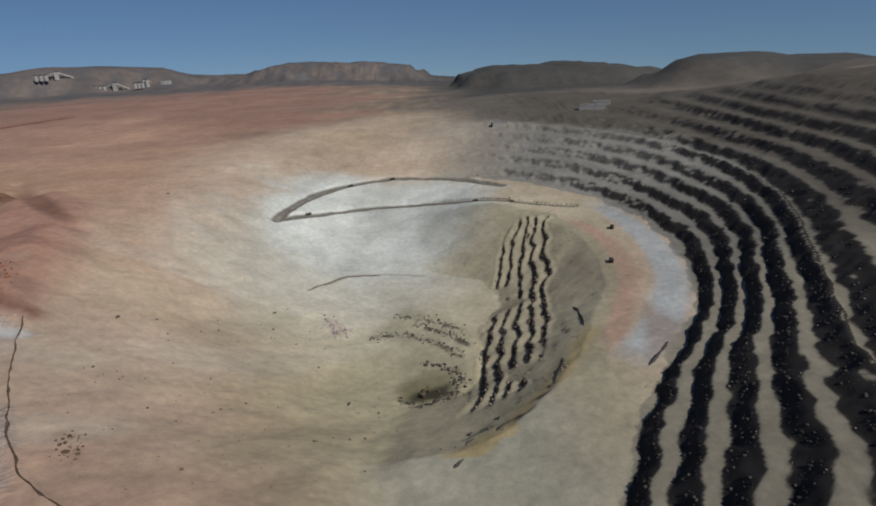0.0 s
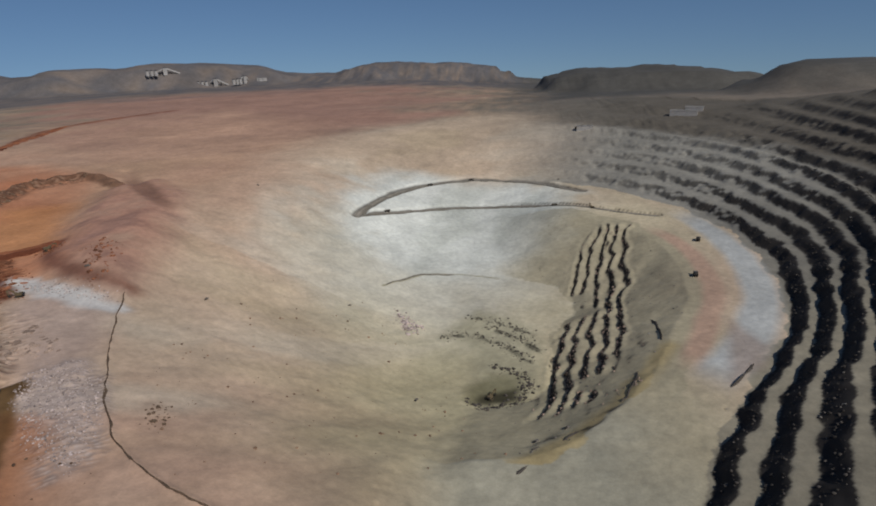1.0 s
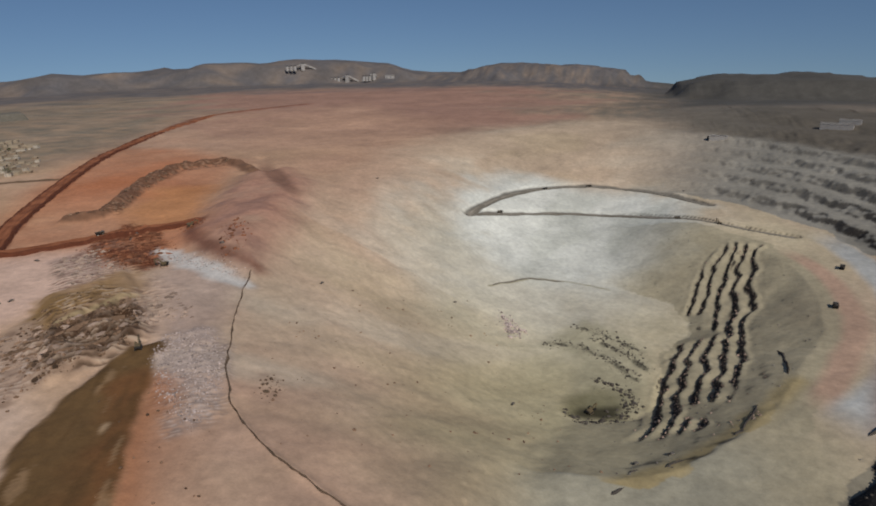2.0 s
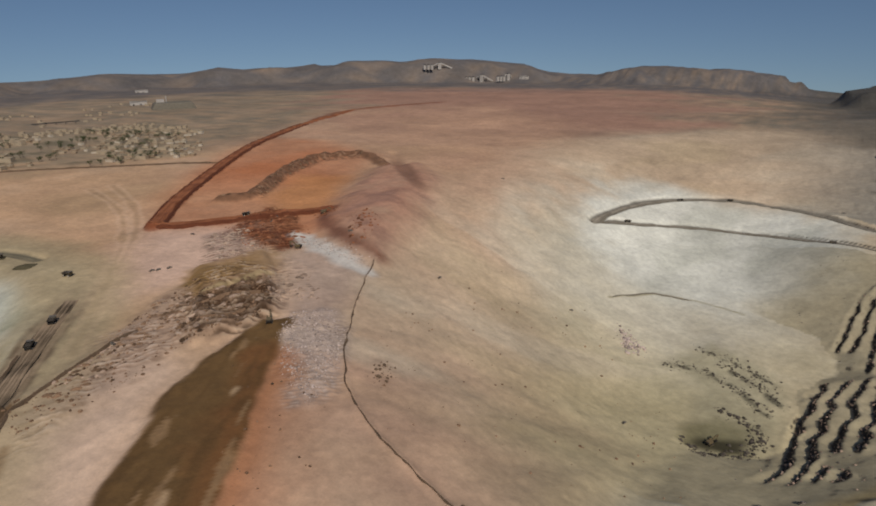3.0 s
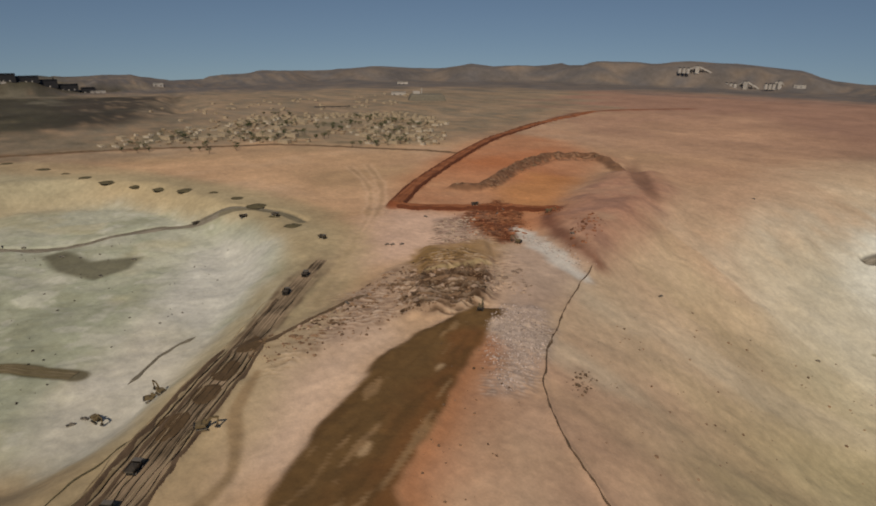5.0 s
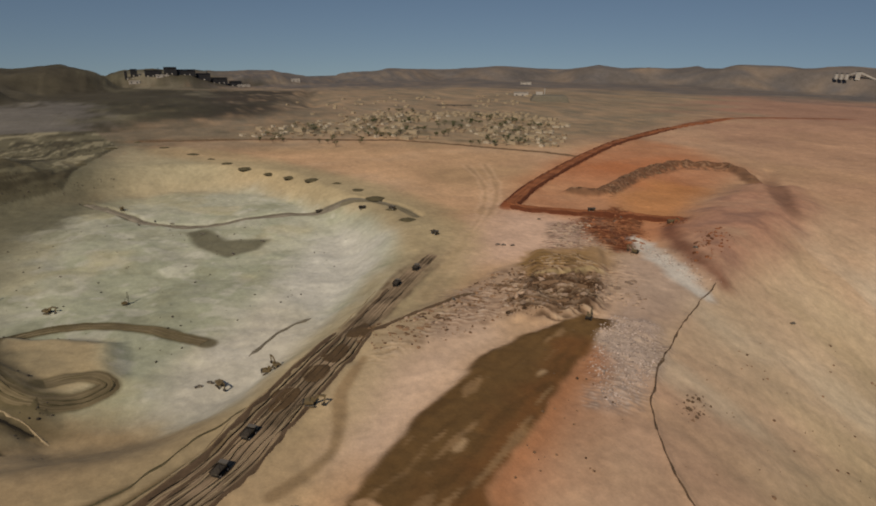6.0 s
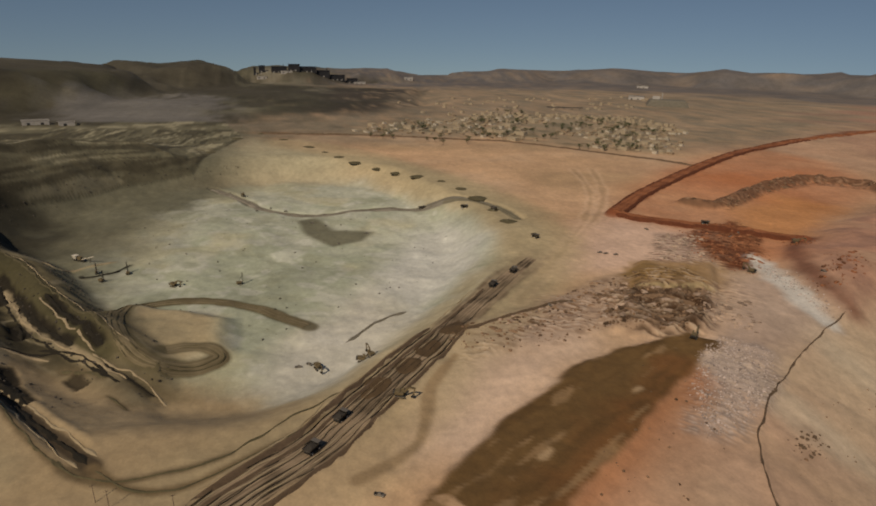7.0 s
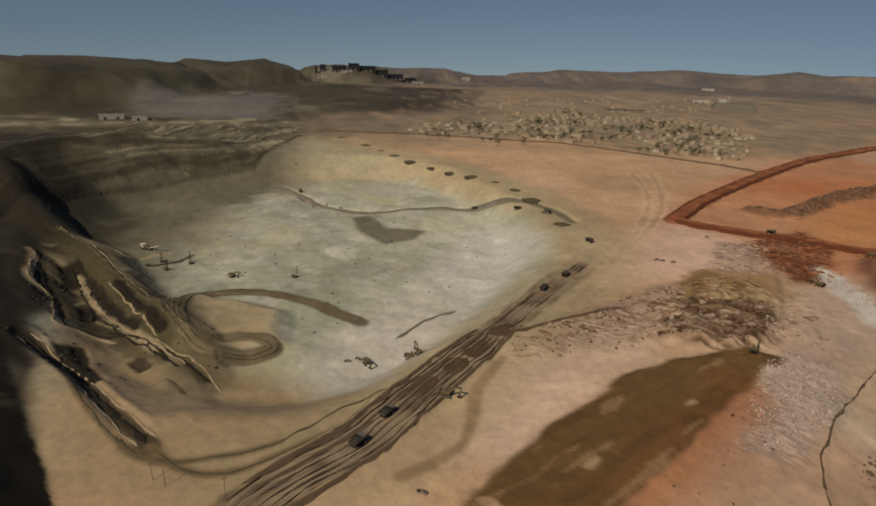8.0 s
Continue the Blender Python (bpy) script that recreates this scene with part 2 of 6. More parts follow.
HAUL_ROAD = [(-150, -80), (-214, -48), (-253, 0), (-285, 28), (-372, 105), (-438, 163), (-500, 222), (-560, 255), (-640, 262),
             (-726, 247), (-838, 208), (-1031, 125), (-1203, -11)]
RIM_TRACK = [(-345, 440), (-317, 382), (-270, 307), (-239, 264), (-203, 232), (-174, 215), (-131, 200), (-100, 190), (-50, 178)]
RED_ROAD_UPPER = [(-630, 385), (-715, 475), (-840, 632), (-950, 790), (-1070, 977), (-1190, 1230), (-1290, 1560), (-1180, 2000)]
RED_ROAD_LOWER = [(-630, 385), (-585, 440), (-531, 516), (-500, 540)]
RED_BENCH = [(-664, 514), (-650, 556), (-722, 678), (-768, 808), (-722, 888), (-620, 830)]
TOWN_ROAD = [(-905, 698), (-960, 665), (-1080, 560), (-1192, 435), (-1270, 250), (-1288, 185), (-1330, -60)]
PIT_ROAD_UPPER = [(-255, 884), (-229, 985), (-180, 1070), (-83, 1134), (29, 1121), (122, 1040)]
PIT_ROAD_LOWER = [(-255, 884), (-205, 938), (-118, 1005), (-20, 1020), (69, 980), (145, 931), (218, 891)]
BROWN_BANK = [(-312, 290), (-330, 274), (-308, 182), (-256, 104), (-210, 50), (-150, -10), (-128, 55), (-185, 114), (-232, 176), (-279, 235)]
SOUTH_FOOT = [(-40, -40), (-150, -94), (-242, -143), (-385, -236), (-520, -330), (-640, -385), (-800, -345), (-920, -250), (-990, -160), (-1250, -100)]
SPUR = [(-760, -420), (-660, -318), (-590, -252), (-520, -208), (-450, -166), (-406, -134), (-376, -112), (-360, -88)]
SPUR_GROUND = [(-690, -345), (-605, -238), (-505, -162), (-416, -108), (-358, -78), (-348, -108), (-395, -150), (-425, -200), (-470, -258), (-560, -335)]
# the worn lines of the spur: dark cuts (rock plus painted gully shade) and pale tracks, with half width, rise and
# colour
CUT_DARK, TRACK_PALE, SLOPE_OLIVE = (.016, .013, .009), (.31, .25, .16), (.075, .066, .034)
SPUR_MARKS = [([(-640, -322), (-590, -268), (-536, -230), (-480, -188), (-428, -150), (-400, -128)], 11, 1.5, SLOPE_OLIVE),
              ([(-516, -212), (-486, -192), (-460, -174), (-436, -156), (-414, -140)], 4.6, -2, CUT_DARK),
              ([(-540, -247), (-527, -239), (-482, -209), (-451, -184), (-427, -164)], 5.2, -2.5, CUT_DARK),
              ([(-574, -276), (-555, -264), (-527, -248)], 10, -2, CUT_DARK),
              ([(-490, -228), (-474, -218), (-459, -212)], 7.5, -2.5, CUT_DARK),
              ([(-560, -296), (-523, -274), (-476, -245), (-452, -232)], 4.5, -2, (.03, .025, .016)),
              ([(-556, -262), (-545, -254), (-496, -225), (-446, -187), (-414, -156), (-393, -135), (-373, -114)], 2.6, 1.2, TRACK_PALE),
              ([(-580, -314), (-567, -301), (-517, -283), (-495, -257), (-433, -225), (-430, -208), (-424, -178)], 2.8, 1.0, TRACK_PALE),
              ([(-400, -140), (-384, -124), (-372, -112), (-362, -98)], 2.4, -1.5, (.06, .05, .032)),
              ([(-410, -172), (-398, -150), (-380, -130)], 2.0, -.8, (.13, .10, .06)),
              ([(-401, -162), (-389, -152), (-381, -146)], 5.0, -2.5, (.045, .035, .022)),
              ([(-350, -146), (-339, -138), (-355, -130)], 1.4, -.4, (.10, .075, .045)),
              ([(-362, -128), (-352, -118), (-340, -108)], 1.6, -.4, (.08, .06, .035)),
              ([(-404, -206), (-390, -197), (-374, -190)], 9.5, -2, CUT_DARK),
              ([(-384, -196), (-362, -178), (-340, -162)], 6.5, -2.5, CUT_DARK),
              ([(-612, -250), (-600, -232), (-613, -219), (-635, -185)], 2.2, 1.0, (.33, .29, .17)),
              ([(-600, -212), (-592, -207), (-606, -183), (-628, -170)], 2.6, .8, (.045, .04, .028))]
LOOP = [(-414, -100), (-418, -84), (-414, -68), (-407, -62), (-398, -72), (-391, -88), (-389, -102), (-404, -119), (-420, -130), (-446, -141), (-480, -147),
        (-512, -138), (-522, -112), (-514, -80), (-500, -48), (-479, -22), (-453, 4)]
DITCH = [(-405, -235), (-356, -182), (-310, -145), (-261, -104)]
DITCH_TRACK = [(-261, -104), (-243, -85), (-238, -62), (-255, -30), (-280, 8)]
BASIN_ROAD = [(-960, -130), (-892, -86), (-812, -25), (-790, 60), (-792, 140), (-760, 200), (-697, 250), (-640, 262)]
RUBBLE = [(-363, 97), (-394, 186), (-432, 252), (-448, 322), (-395, 340), (-347, 303), (-337, 260), (-347, 217), (-330, 165), (-331, 105)]
GRAVEL = [(-298, 262), (-320, 297), (-298, 324), (-262, 292), (-238, 254), (-222, 212), (-262, 232)]
RED_HILL = [(-350, 448), (-400, 462), (-462, 500), (-510, 585), (-560, 690), (-600, 780), (-560, 850), (-470, 760), (-420, 660), (-375, 560)]
CHUTE = [(-462, 450), (-420, 434), (-389, 423), (-338, 410)]
GULLY = [(-690, 950), (-568, 802), (-482, 713), (-425, 658)]

RUBBLE_CORE = [(-403, 267), (-390, 338), (-335, 292), (-334, 258), (-340, 238), (-350, 219), (-377, 235)]
MOUND = [(-468, 318), (-452, 392), (-392, 346), (-400, 273)]

# ground crumpled by tipping: outline, spacing of the ridges, their height, colour of the hollows with shade painted in,
# and of the paler crests
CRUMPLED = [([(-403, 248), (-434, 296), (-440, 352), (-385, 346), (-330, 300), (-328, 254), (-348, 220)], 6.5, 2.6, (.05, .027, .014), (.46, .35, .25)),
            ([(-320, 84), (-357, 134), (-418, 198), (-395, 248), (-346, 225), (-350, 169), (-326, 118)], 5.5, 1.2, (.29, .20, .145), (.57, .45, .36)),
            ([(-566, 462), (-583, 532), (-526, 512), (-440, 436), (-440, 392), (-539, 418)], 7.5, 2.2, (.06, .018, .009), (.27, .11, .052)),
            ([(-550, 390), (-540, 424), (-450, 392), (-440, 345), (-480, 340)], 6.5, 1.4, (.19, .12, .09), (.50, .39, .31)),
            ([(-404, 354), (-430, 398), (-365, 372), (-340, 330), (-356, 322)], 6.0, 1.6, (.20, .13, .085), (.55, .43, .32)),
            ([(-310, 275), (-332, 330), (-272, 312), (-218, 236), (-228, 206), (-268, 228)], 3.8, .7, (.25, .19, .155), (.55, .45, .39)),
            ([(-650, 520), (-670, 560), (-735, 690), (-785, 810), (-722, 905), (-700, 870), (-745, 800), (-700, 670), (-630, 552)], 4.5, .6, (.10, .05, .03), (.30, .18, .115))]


def crumples(x, y, spacing, seed):
    """Short broken ridges, from -1 in the hollows to 1 on the crests."""
    d = np.hypot(x, y) + spacing * (.9 * fbm(x, y, spacing * 5, 3, seed) + .45 * fbm(x, y, spacing * 1.6, 2, seed + 5))
    return np.sin(d * 2 * math.pi / spacing) * smooth(-.75, .1, fbm(x, y, spacing * 2.6, 2, seed + 9)) + .35 * fbm(x, y, spacing * .8, 2, seed + 3)


HILLS = [  # bearing from the north in degrees, distance, height of the top, half width along and across
    (-48, 2000, 120, 420, 320), (-33, 2500, 74, 260, 300), (-26, 2300, 90, 300, 300), (-12, 2900, 48, 420, 350), (-7, 3000, 36, 240, 300),
    (8, 4300, 36, 520, 300), (13, 4300, 62, 330, 320), (19, 4400, 10, 420, 300), (25, 4400, 92, 420, 300), (31, 4300, 112, 330, 300), (36, 4300, 108, 300, 300),
    (41, 4300, 98, 300, 300), (47, 4300, 74, 330, 300), (51, 4300, 66, 260, 300), (60, 4300, 46, 500, 300),
    (70, 4300, 18, 380, 300), (84, 4000, 14, 460, 350), (91, 3700, 22, 300, 350), (100, 3300, 62, 330, 350),
    (111, 2700, 92, 420, 400), (120, 2300, 112, 500, 400), (140, 2400, 120, 800, 400),
    (170, 3000, 100, 1200, 400), (-150, 3000, 110, 1200, 400), (-110, 2800, 130, 1200, 400), (-75, 2300, 130, 700, 400)]
FAR = [(-180, -60), (-60, -150), (-40, -205), (-20, -190), (-4, -140), (10, -40), (20, -40), (40, -20), (60, -30), (80, -70),
       (105, -60), (120, -40), (180, -60)]


# the level of the flat-topped hills: bearing from the north, and height of the tops
CREST = [(-60, 150), (-36, 64), (-34, 74), (-31.5, 66), (-29, 92), (-24, 94), (-22, 74), (-20.5, 26), (-18.5, 22), (-17, 36), (-13, 52), (-8, 48),
         (-5.5, 34), (-3, 6), (-1, -8), (2, 6), (6, 42), (13, 58), (15, 50), (16.5, -10), (21, 4), (23.3, 66), (28, 98), (33, 118),
         (34.6, 84), (36, 102), (40, 102), (41.6, 60), (43, 94), (45, 60), (47, 76), (49, 48), (51, 74), (53, 70), (57, 38), (60, 56),
         (62, 34), (66, 22), (70, 30), (72, -8), (75, -14), (78, -40), (81, 2), (86, -4), (91, 24), (94, 12), (97, 76), (101, 40), (103, 60), (130, 130)]


def stairs(z, height, tread):
    """Flat treads and steep faces instead of an even slope."""
    k = np.floor(z / height)
    u = z / height - k
    return (k + smooth(tread, 1.0, u) * 0.94 + 0.06 * u) * height


def pit_place(x, y):
    dx, dy = x - PIT[0], y - PIT[1]
    return np.hypot(dx, dy), np.arctan2(dy, dx)


def pit_height(x, y):
    r, th = pit_place(x, y)
    r = r + 5 * fbm(x, y, 130, 3, 5) + 2.6 * fbm(x, y, 24, 2, 6)
    r0, r1, r2, r3 = (ring(th, k) for k in (RIM, BERM, STEP, FLOOR))
    z = np.where(r < r3, -120, 0.0)
    z = np.where((r >= r3) & (r < r2), -120 + 52 * (r - r3) / (r2 - r3), z)
    z = np.where((r >= r2) & (r < r1), -68 + 6 * (r - r2) / (r1 - r2), z)
    deg = np.degrees(th)
    u = np.clip((r - r1) / (r0 - r1), 0, 1)
    u = u + .34 * u * (1 - u) * (1 - smooth(-58, -30, deg)) * smooth(-100, -88, deg)
    z = np.where((r >= r1) & (r < r0), -62 + 62 * u, z)
    right = smooth(-100, -90, deg) * (1 - smooth(66, 96, deg))
    rise = np.clip((r - r0) * .33, 0, 108) * (1 - .72 * smooth(28, 62, deg))
    z = np.where(r >= r0, right * rise, z)
    # plain even slopes on the other sides, with shallow gullies
    gully = 0.35 * fbm(th * 24 + 0.03 * r, r * 0.03, 3.0, 2, 8) * smooth(120, 260, r) + 1.8 * fbm(x, y, 80, 3, 7)
    even = np.where(r < r0 * 1.13, -120 * (1 - smooth(r3 * .7, r0 * 1.13, r)) + gully * smooth(0, 90, r0 - r), np.minimum(z, right * rise))
    even = even * (1 - right) + z * right
    wall = (r >= r1) & (r < r0)
    rough = 1.2 * fbm(x, y, 15, 2, 9)
    stepped = np.where(wall, stairs(z + 62 + rough, 12.4, 0.36 - .1 * smooth(25, 55, z + 62)) - 62, z)
    stepped = np.where(r >= r0, stairs(z + rough + 3, 14.4, 0.28) - 3, stepped)
    terraced = np.where(r < r1, 0, right) * np.where(r < r0 + 520, 1, 0)
    z = even * (1 - terraced) + stepped * terraced
    # five steep cuts that run away to the north on the lower slope
    step = x - np.interp(y, [k[0] for k in CUT_FOOT], [k[1] for k in CUT_FOOT]) + 7 * fbm(x, y, 55, 3, 10) + 2.5 * fbm(x, y, 14, 2, 17)
    cut = within(x + 5 * fbm(x, y, 30, 2, 18), y, CUTS, 9) * smooth(-.75, -.45, fbm(x, y, 60, 2, 19)) * smooth(-4, 2, step) * (1 - smooth(72, 82, step))
    return z + (stairs(step * .46 + 1, 6.9, .5) - step * .46 - 1 + 1.5) * 1.15 * cut


def basin_height(x, y):
    dx, dy = x - BASIN[0], y - BASIN[1]
    r, th = np.hypot(dx, dy) + 7 * fbm(x, y, 80, 3, 11), np.arctan2(dy, dx)
    rim = ring(th, BASIN_RIM)
    deg = np.degrees(th) % 360
    z = (-30 + 3.5 * fbm(x, y, 75, 4, 14)) * smooth(0, 1, (rim - r) / 75)
    up = south_wall(x, y)
    fade = 1 - smooth(900, 1200, -x)
    rise = np.clip(up, 0, 95) * .55 * fade + 2.2 * fbm(x, y, 34, 3, 12) * smooth(0, 12, up)
    cut = rise + (stairs(rise + 1.5 * fbm(x, y, 90, 2, 16), 7.0, 0.55) - rise) * .35 * smooth(-.1, .6, fbm(x, y, 60, 3, 15))
    return np.where(up > 0, np.maximum(z, z * smooth(20, 0, up) + cut), z)


def south_wall(x, y):
    """How far a place lies behind the foot of the southern wall; 0 before it."""
    closed = SOUTH_FOOT + [(-1500, -160), (-1500, -900), (200, -900), (200, -60)]
    d, _ = along(x, y, SOUTH_FOOT)
    d = np.minimum(d, 400)
    return np.where(within(x, y, closed, 0.01) > .5, d + (9 * fbm(x, y, 70, 3, 13) - 4) * smooth(0, 25, d), 0)


def ground(x, y):
    x, y = np.asarray(x, float), np.asarray(y, float)
    r = np.hypot(x, y)
    bearing = np.degrees(np.arctan2(-x, y))
    low = np.interp(bearing, [k[0] for k in FAR], [k[1] for k in FAR])
    z = low * smooth(1300, 4800, r) + 5 * fbm(x, y, 420, 4, 1) * smooth(700, 1500, r)
    z = z + pit_height(x, y) + basin_height(x, y)
    far = r > 1050
    if np.any(far):
        fx_, fy_, fz = x[far], y[far], z[far]
        warp, edge, lumps = 1 + 0.22 * fbm(fx_, fy_, 260, 3, 21), 0.09 * fbm(fx_, fy_, 90, 3, 22), 0.10 * fbm(fx_, fy_, 170, 3, 23)
        for az, dist, top, half, deep in HILLS:
            cx, cy = -math.sin(radians(az)) * dist, math.cos(radians(az)) * dist
            a = (fx_ - cx) * math.cos(radians(az)) + (fy_ - cy) * math.sin(radians(az))
            b = -(fx_ - cx) * math.sin(radians(az)) + (fy_ - cy) * math.cos(radians(az))
            q = np.hypot(a / half, b / deep) * warp + edge
            fz = fz + (top + (abs(top) + 60) * lumps - fz) * (1 - smooth(0.55, 1.35, q))
        z[far] = fz
    # flat tops with worn edges
    crest = np.interp(bearing, [k[0] for k in CREST], [k[1] for k in CREST]) + 5 * fbm(x, y, 150, 3, 24)
    over = np.maximum(z - crest, 0) * smooth(1900, 2300, r) * smooth(-55, -45, bearing) * (1 - smooth(118, 128, bearing))
    z = z - over * .97
    near = r < 1700
    if not np.any(near):
        return z
    # embankments, ditches and heaps
    d, s = along(x, y, curved(SPUR))
    z = z + band(d, 20, 18) * (12 * smooth(0, .6, 1 - s) + 6) * smooth(0, .15, 1 - s)
    z = z + within(x, y, [(-384, -100), (-415, -58), (-470, -60), (-510, -150), (-440, -165)], 12) * 9
    m = within(x + 8 * fbm(x, y, 34, 4, 52), y, SPUR_GROUND, 16)
    z = z + m * 2.4 * (0.5 - np.abs(fbm((x * .78 - y * .62), (x * .62 + y * .78) * .22, 15, 3, 39)))
    for line, half, rise, _ in SPUR_MARKS:
        d, s = along(x, y, curved(line), 30)
        z = z + rise * band(d + 1.2 * fbm(x, y, 9, 2, 37), half, 2.5) * smooth(0, .1, s) * smooth(0, .1, 1 - s)
    d, s = along(x, y, curved(DITCH))
    z = z - band(d, 5, 4) * 3.5 * smooth(0, .3, 1 - s) + (band(d, 11, 3) - band(d, 7, 3)) * 1.0 * smooth(0, .2, 1 - s)
    m = within(x, y, BROWN_BANK, 5)
    z = z + 3.0 * m + 0.5 * m * fbm(x, y, 14, 3, 31)
    m = within(x + 6 * fbm(x, y, 20, 2, 33), y, RUBBLE, 9)
    z = z + m * 2.5
    m = within(x + 6 * fbm(x, y, 20, 2, 33), y, RUBBLE_CORE, 10)
    z = z + m * (2 + 9.0 * (0.6 - np.abs(fbm(x * .8 + y * .6, (y * .8 - x * .6) * .45, 13, 3, 32))))
    m = within(x + 3 * fbm(x, y, 20, 2, 33), y, MOUND, 6)
    z = z + 6.5 * m
    m = within(x, y, GRAVEL, 8)
    z = z + m * (1.5 + 2.2 * np.abs(fbm(x, y, 8, 3, 34)))
    for k, (outline, spacing, high, _, _) in enumerate(CRUMPLED):
        m = within(x + 4 * fbm(x, y, 16, 2, 33), y + 4 * fbm(x, y, 18, 2, 34), outline, 6)
        at = m > .01
        if np.any(at):
            z[at] = z[at] + m[at] * high * (.5 + .5 * crumples(x[at], y[at], spacing, 90 + k))
    m = within(x, y, RED_HILL, 38)
    z = z + 17 * m + 3 * m * fbm(x, y, 60, 3, 38)
    d, _ = along(x, y, curved(GULLY))
    z = z - 4 * band(d, 12, 11)
    d, _ = along(x, y, curved(RED_BENCH))
    z = z + 8 * band(d, 11, 7) + 3 * band(d, 14, 8) * fbm(x, y, 16, 3, 35)
    for line in (RED_ROAD_UPPER, RED_ROAD_LOWER):
        d, _ = along(x, y, curved(line))
        z = z + 4.5 * band(d, 9, 5) - 1.2 * band(d, 3.5, 2)
    d, s = along(x, y, curved(HAUL_ROAD))
    z = z + 1.6 * (1 - smooth(.4, .55, s)) * (band(d, 17, 2.5) - band(d, 13, 2.5)) * (0.7 + 0.6 * fbm(x, y, 12, 2, 36))
    d, _ = along(x, y, curved(RIM_TRACK))
    z = z + 1.6 * band(d, 2.2, 2.0)
    for line in (PIT_ROAD_UPPER, PIT_ROAD_LOWER, BASIN_ROAD):
        d, _ = along(x, y, curved(line))
        z = z - 3.0 * band(d, 8, 3) + 1.2 * band(d, 1.5, 1.5)
    return z + 0.35 * fbm(x, y, 9, 3, 41) + 0.8 * fbm(x, y, 60, 3, 42)


# soil colours in even light; shade is painted into the faces, haze into the hills
SAND, PINK, RED, DARK_RED = (.555, .36, .22), (.54, .345, .24), (.47, .185, .085), (.20, .065, .03)
SHADED_FACE = (.035, .03, .026)
BROWN, ROAD, OLIVE, DARK, GRAVELLY = (.145, .084, .034), (.17, .125, .08), (.20, .172, .128), (.07, .062, .045), (.44, .355, .31)
YELLOW, HAZY_HILL = (.42, .31, .12), (.12, .112, .112)


def soil_colours(x, y, z, steep):
    """The colour of the ground at each place: soils, rock and painted shade laid over one another."""
    n1, n2, n3 = fbm(x, y, 160, 4, 51), fbm(x, y, 34, 4, 52), fbm(x, y, 700, 4, 53)
    n4 = fbm(x, y, 11, 3, 54)
    c = np.empty((len(x), 3))
    c[:] = SAND

    def lay(colour, mask):
        c[:] += (np.array(colour) - c) * np.clip(mask, 0, 1)[:, None]

    mottle = fbm(x, y, 130, 4, 79)
    lay((.56, .40, .275), smooth(.05, .8, mottle) * .5)
    lay((.39, .27, .155), smooth(.05, .8, -mottle) * .5)
    r = np.hypot(x, y)
    bearing = np.degrees(np.arctan2(-x, y))
    far = smooth(1150, 1500, r + 160 * n1)
    lay(OLIVE, far * (0.75 + 0.3 * n2))
    lay((.355, .21, .15), smooth(1000, 1700, r) * (1 - smooth(3000, 3600, r)) * smooth(2, 14, bearing + 6 * n1) * (1 - smooth(36, 46, bearing + 6 * n1)))
    lay((.19, .16, .125), smooth(1200, 1600, r) * (1 - smooth(-8, 4, bearing + 4 * n1)) * 0.8)
    # bluish grey haze is put into the far hills' own colour
    lay(HAZY_HILL, np.maximum(smooth(0, 16, z) * smooth(1900, 2500, r + 200 * n1), smooth(2900, 3500, r + 200 * n1)) * (.85 + .3 * n2))
    lay((.032, .028, .02), smooth(1250, 1700, r + 150 * n1) * smooth(90, 102, bearing + 5 * n1) * (.85 + .3 * n2))
    # these nearer hills are greyed for haze as well
    lay((.092, .086, .074), smooth(1750, 2200, r + 150 * n1) * (1 - smooth(-4, 4, bearing + 3 * n1)))
    lay((.07, .06, .04), smooth(850, 1300, r) * smooth(82, 98, bearing + 6 * n1) * (.8 + .4 * n2))
    lay((.05, .044, .034), smooth(1550, 1900, r) * (1 - smooth(3000, 3500, r)) * smooth(80, 88, bearing + 5 * n1) * smooth(-.8, -.2, n3 + .4 * n2))
    strata = fbm(bearing * 5, r * .9, 95, 3, 78)
    lay((.24, .20, .145), smooth(.35, .6, strata) * smooth(1050, 1300, r) * smooth(74, 84, bearing + 4 * n1) * .6)
    lay((.03, .027, .02), smooth(.25, .55, -strata) * smooth(1050, 1300, r) * smooth(78, 90, bearing + 4 * n1) * .7)
    lay((.045, .038, .03), within(x + 60 * n1, y + 60 * n1, [(-2950, -500), (-2900, 640), (-1900, 360), (-1720, 250), (-1780, -260), (-2000, -500)], 110) * smooth(-.9, -.1, n3 + .5 * n2) * .9)
    lay((.27, .22, .15), within(x, y, TOWN_GROUND, 60) * (.6 + .5 * n2))
    lay((.13, .115, .075), within(x, y, TOWN_GROUND, 40) * smooth(.1, .5, fbm(x, y, 45, 3, 87)) * .7)
    west = smooth(1450, 1800, r + 150 * n1) * smooth(82, 94, bearing + 5 * n1)
    patch, fine = fbm(x, y, 420, 4, 89), fbm(x * .5, y, 170, 4, 92)
    lay((.085, .08, .05), west * .7)
    lay((.20, .185, .13), west * smooth(.15, .6, patch) * .7)
    lay((.27, .245, .185), west * smooth(.4, .7, fine) * .6)
    lay((.035, .031, .022), west * smooth(.2, .55, -fine) * .75)
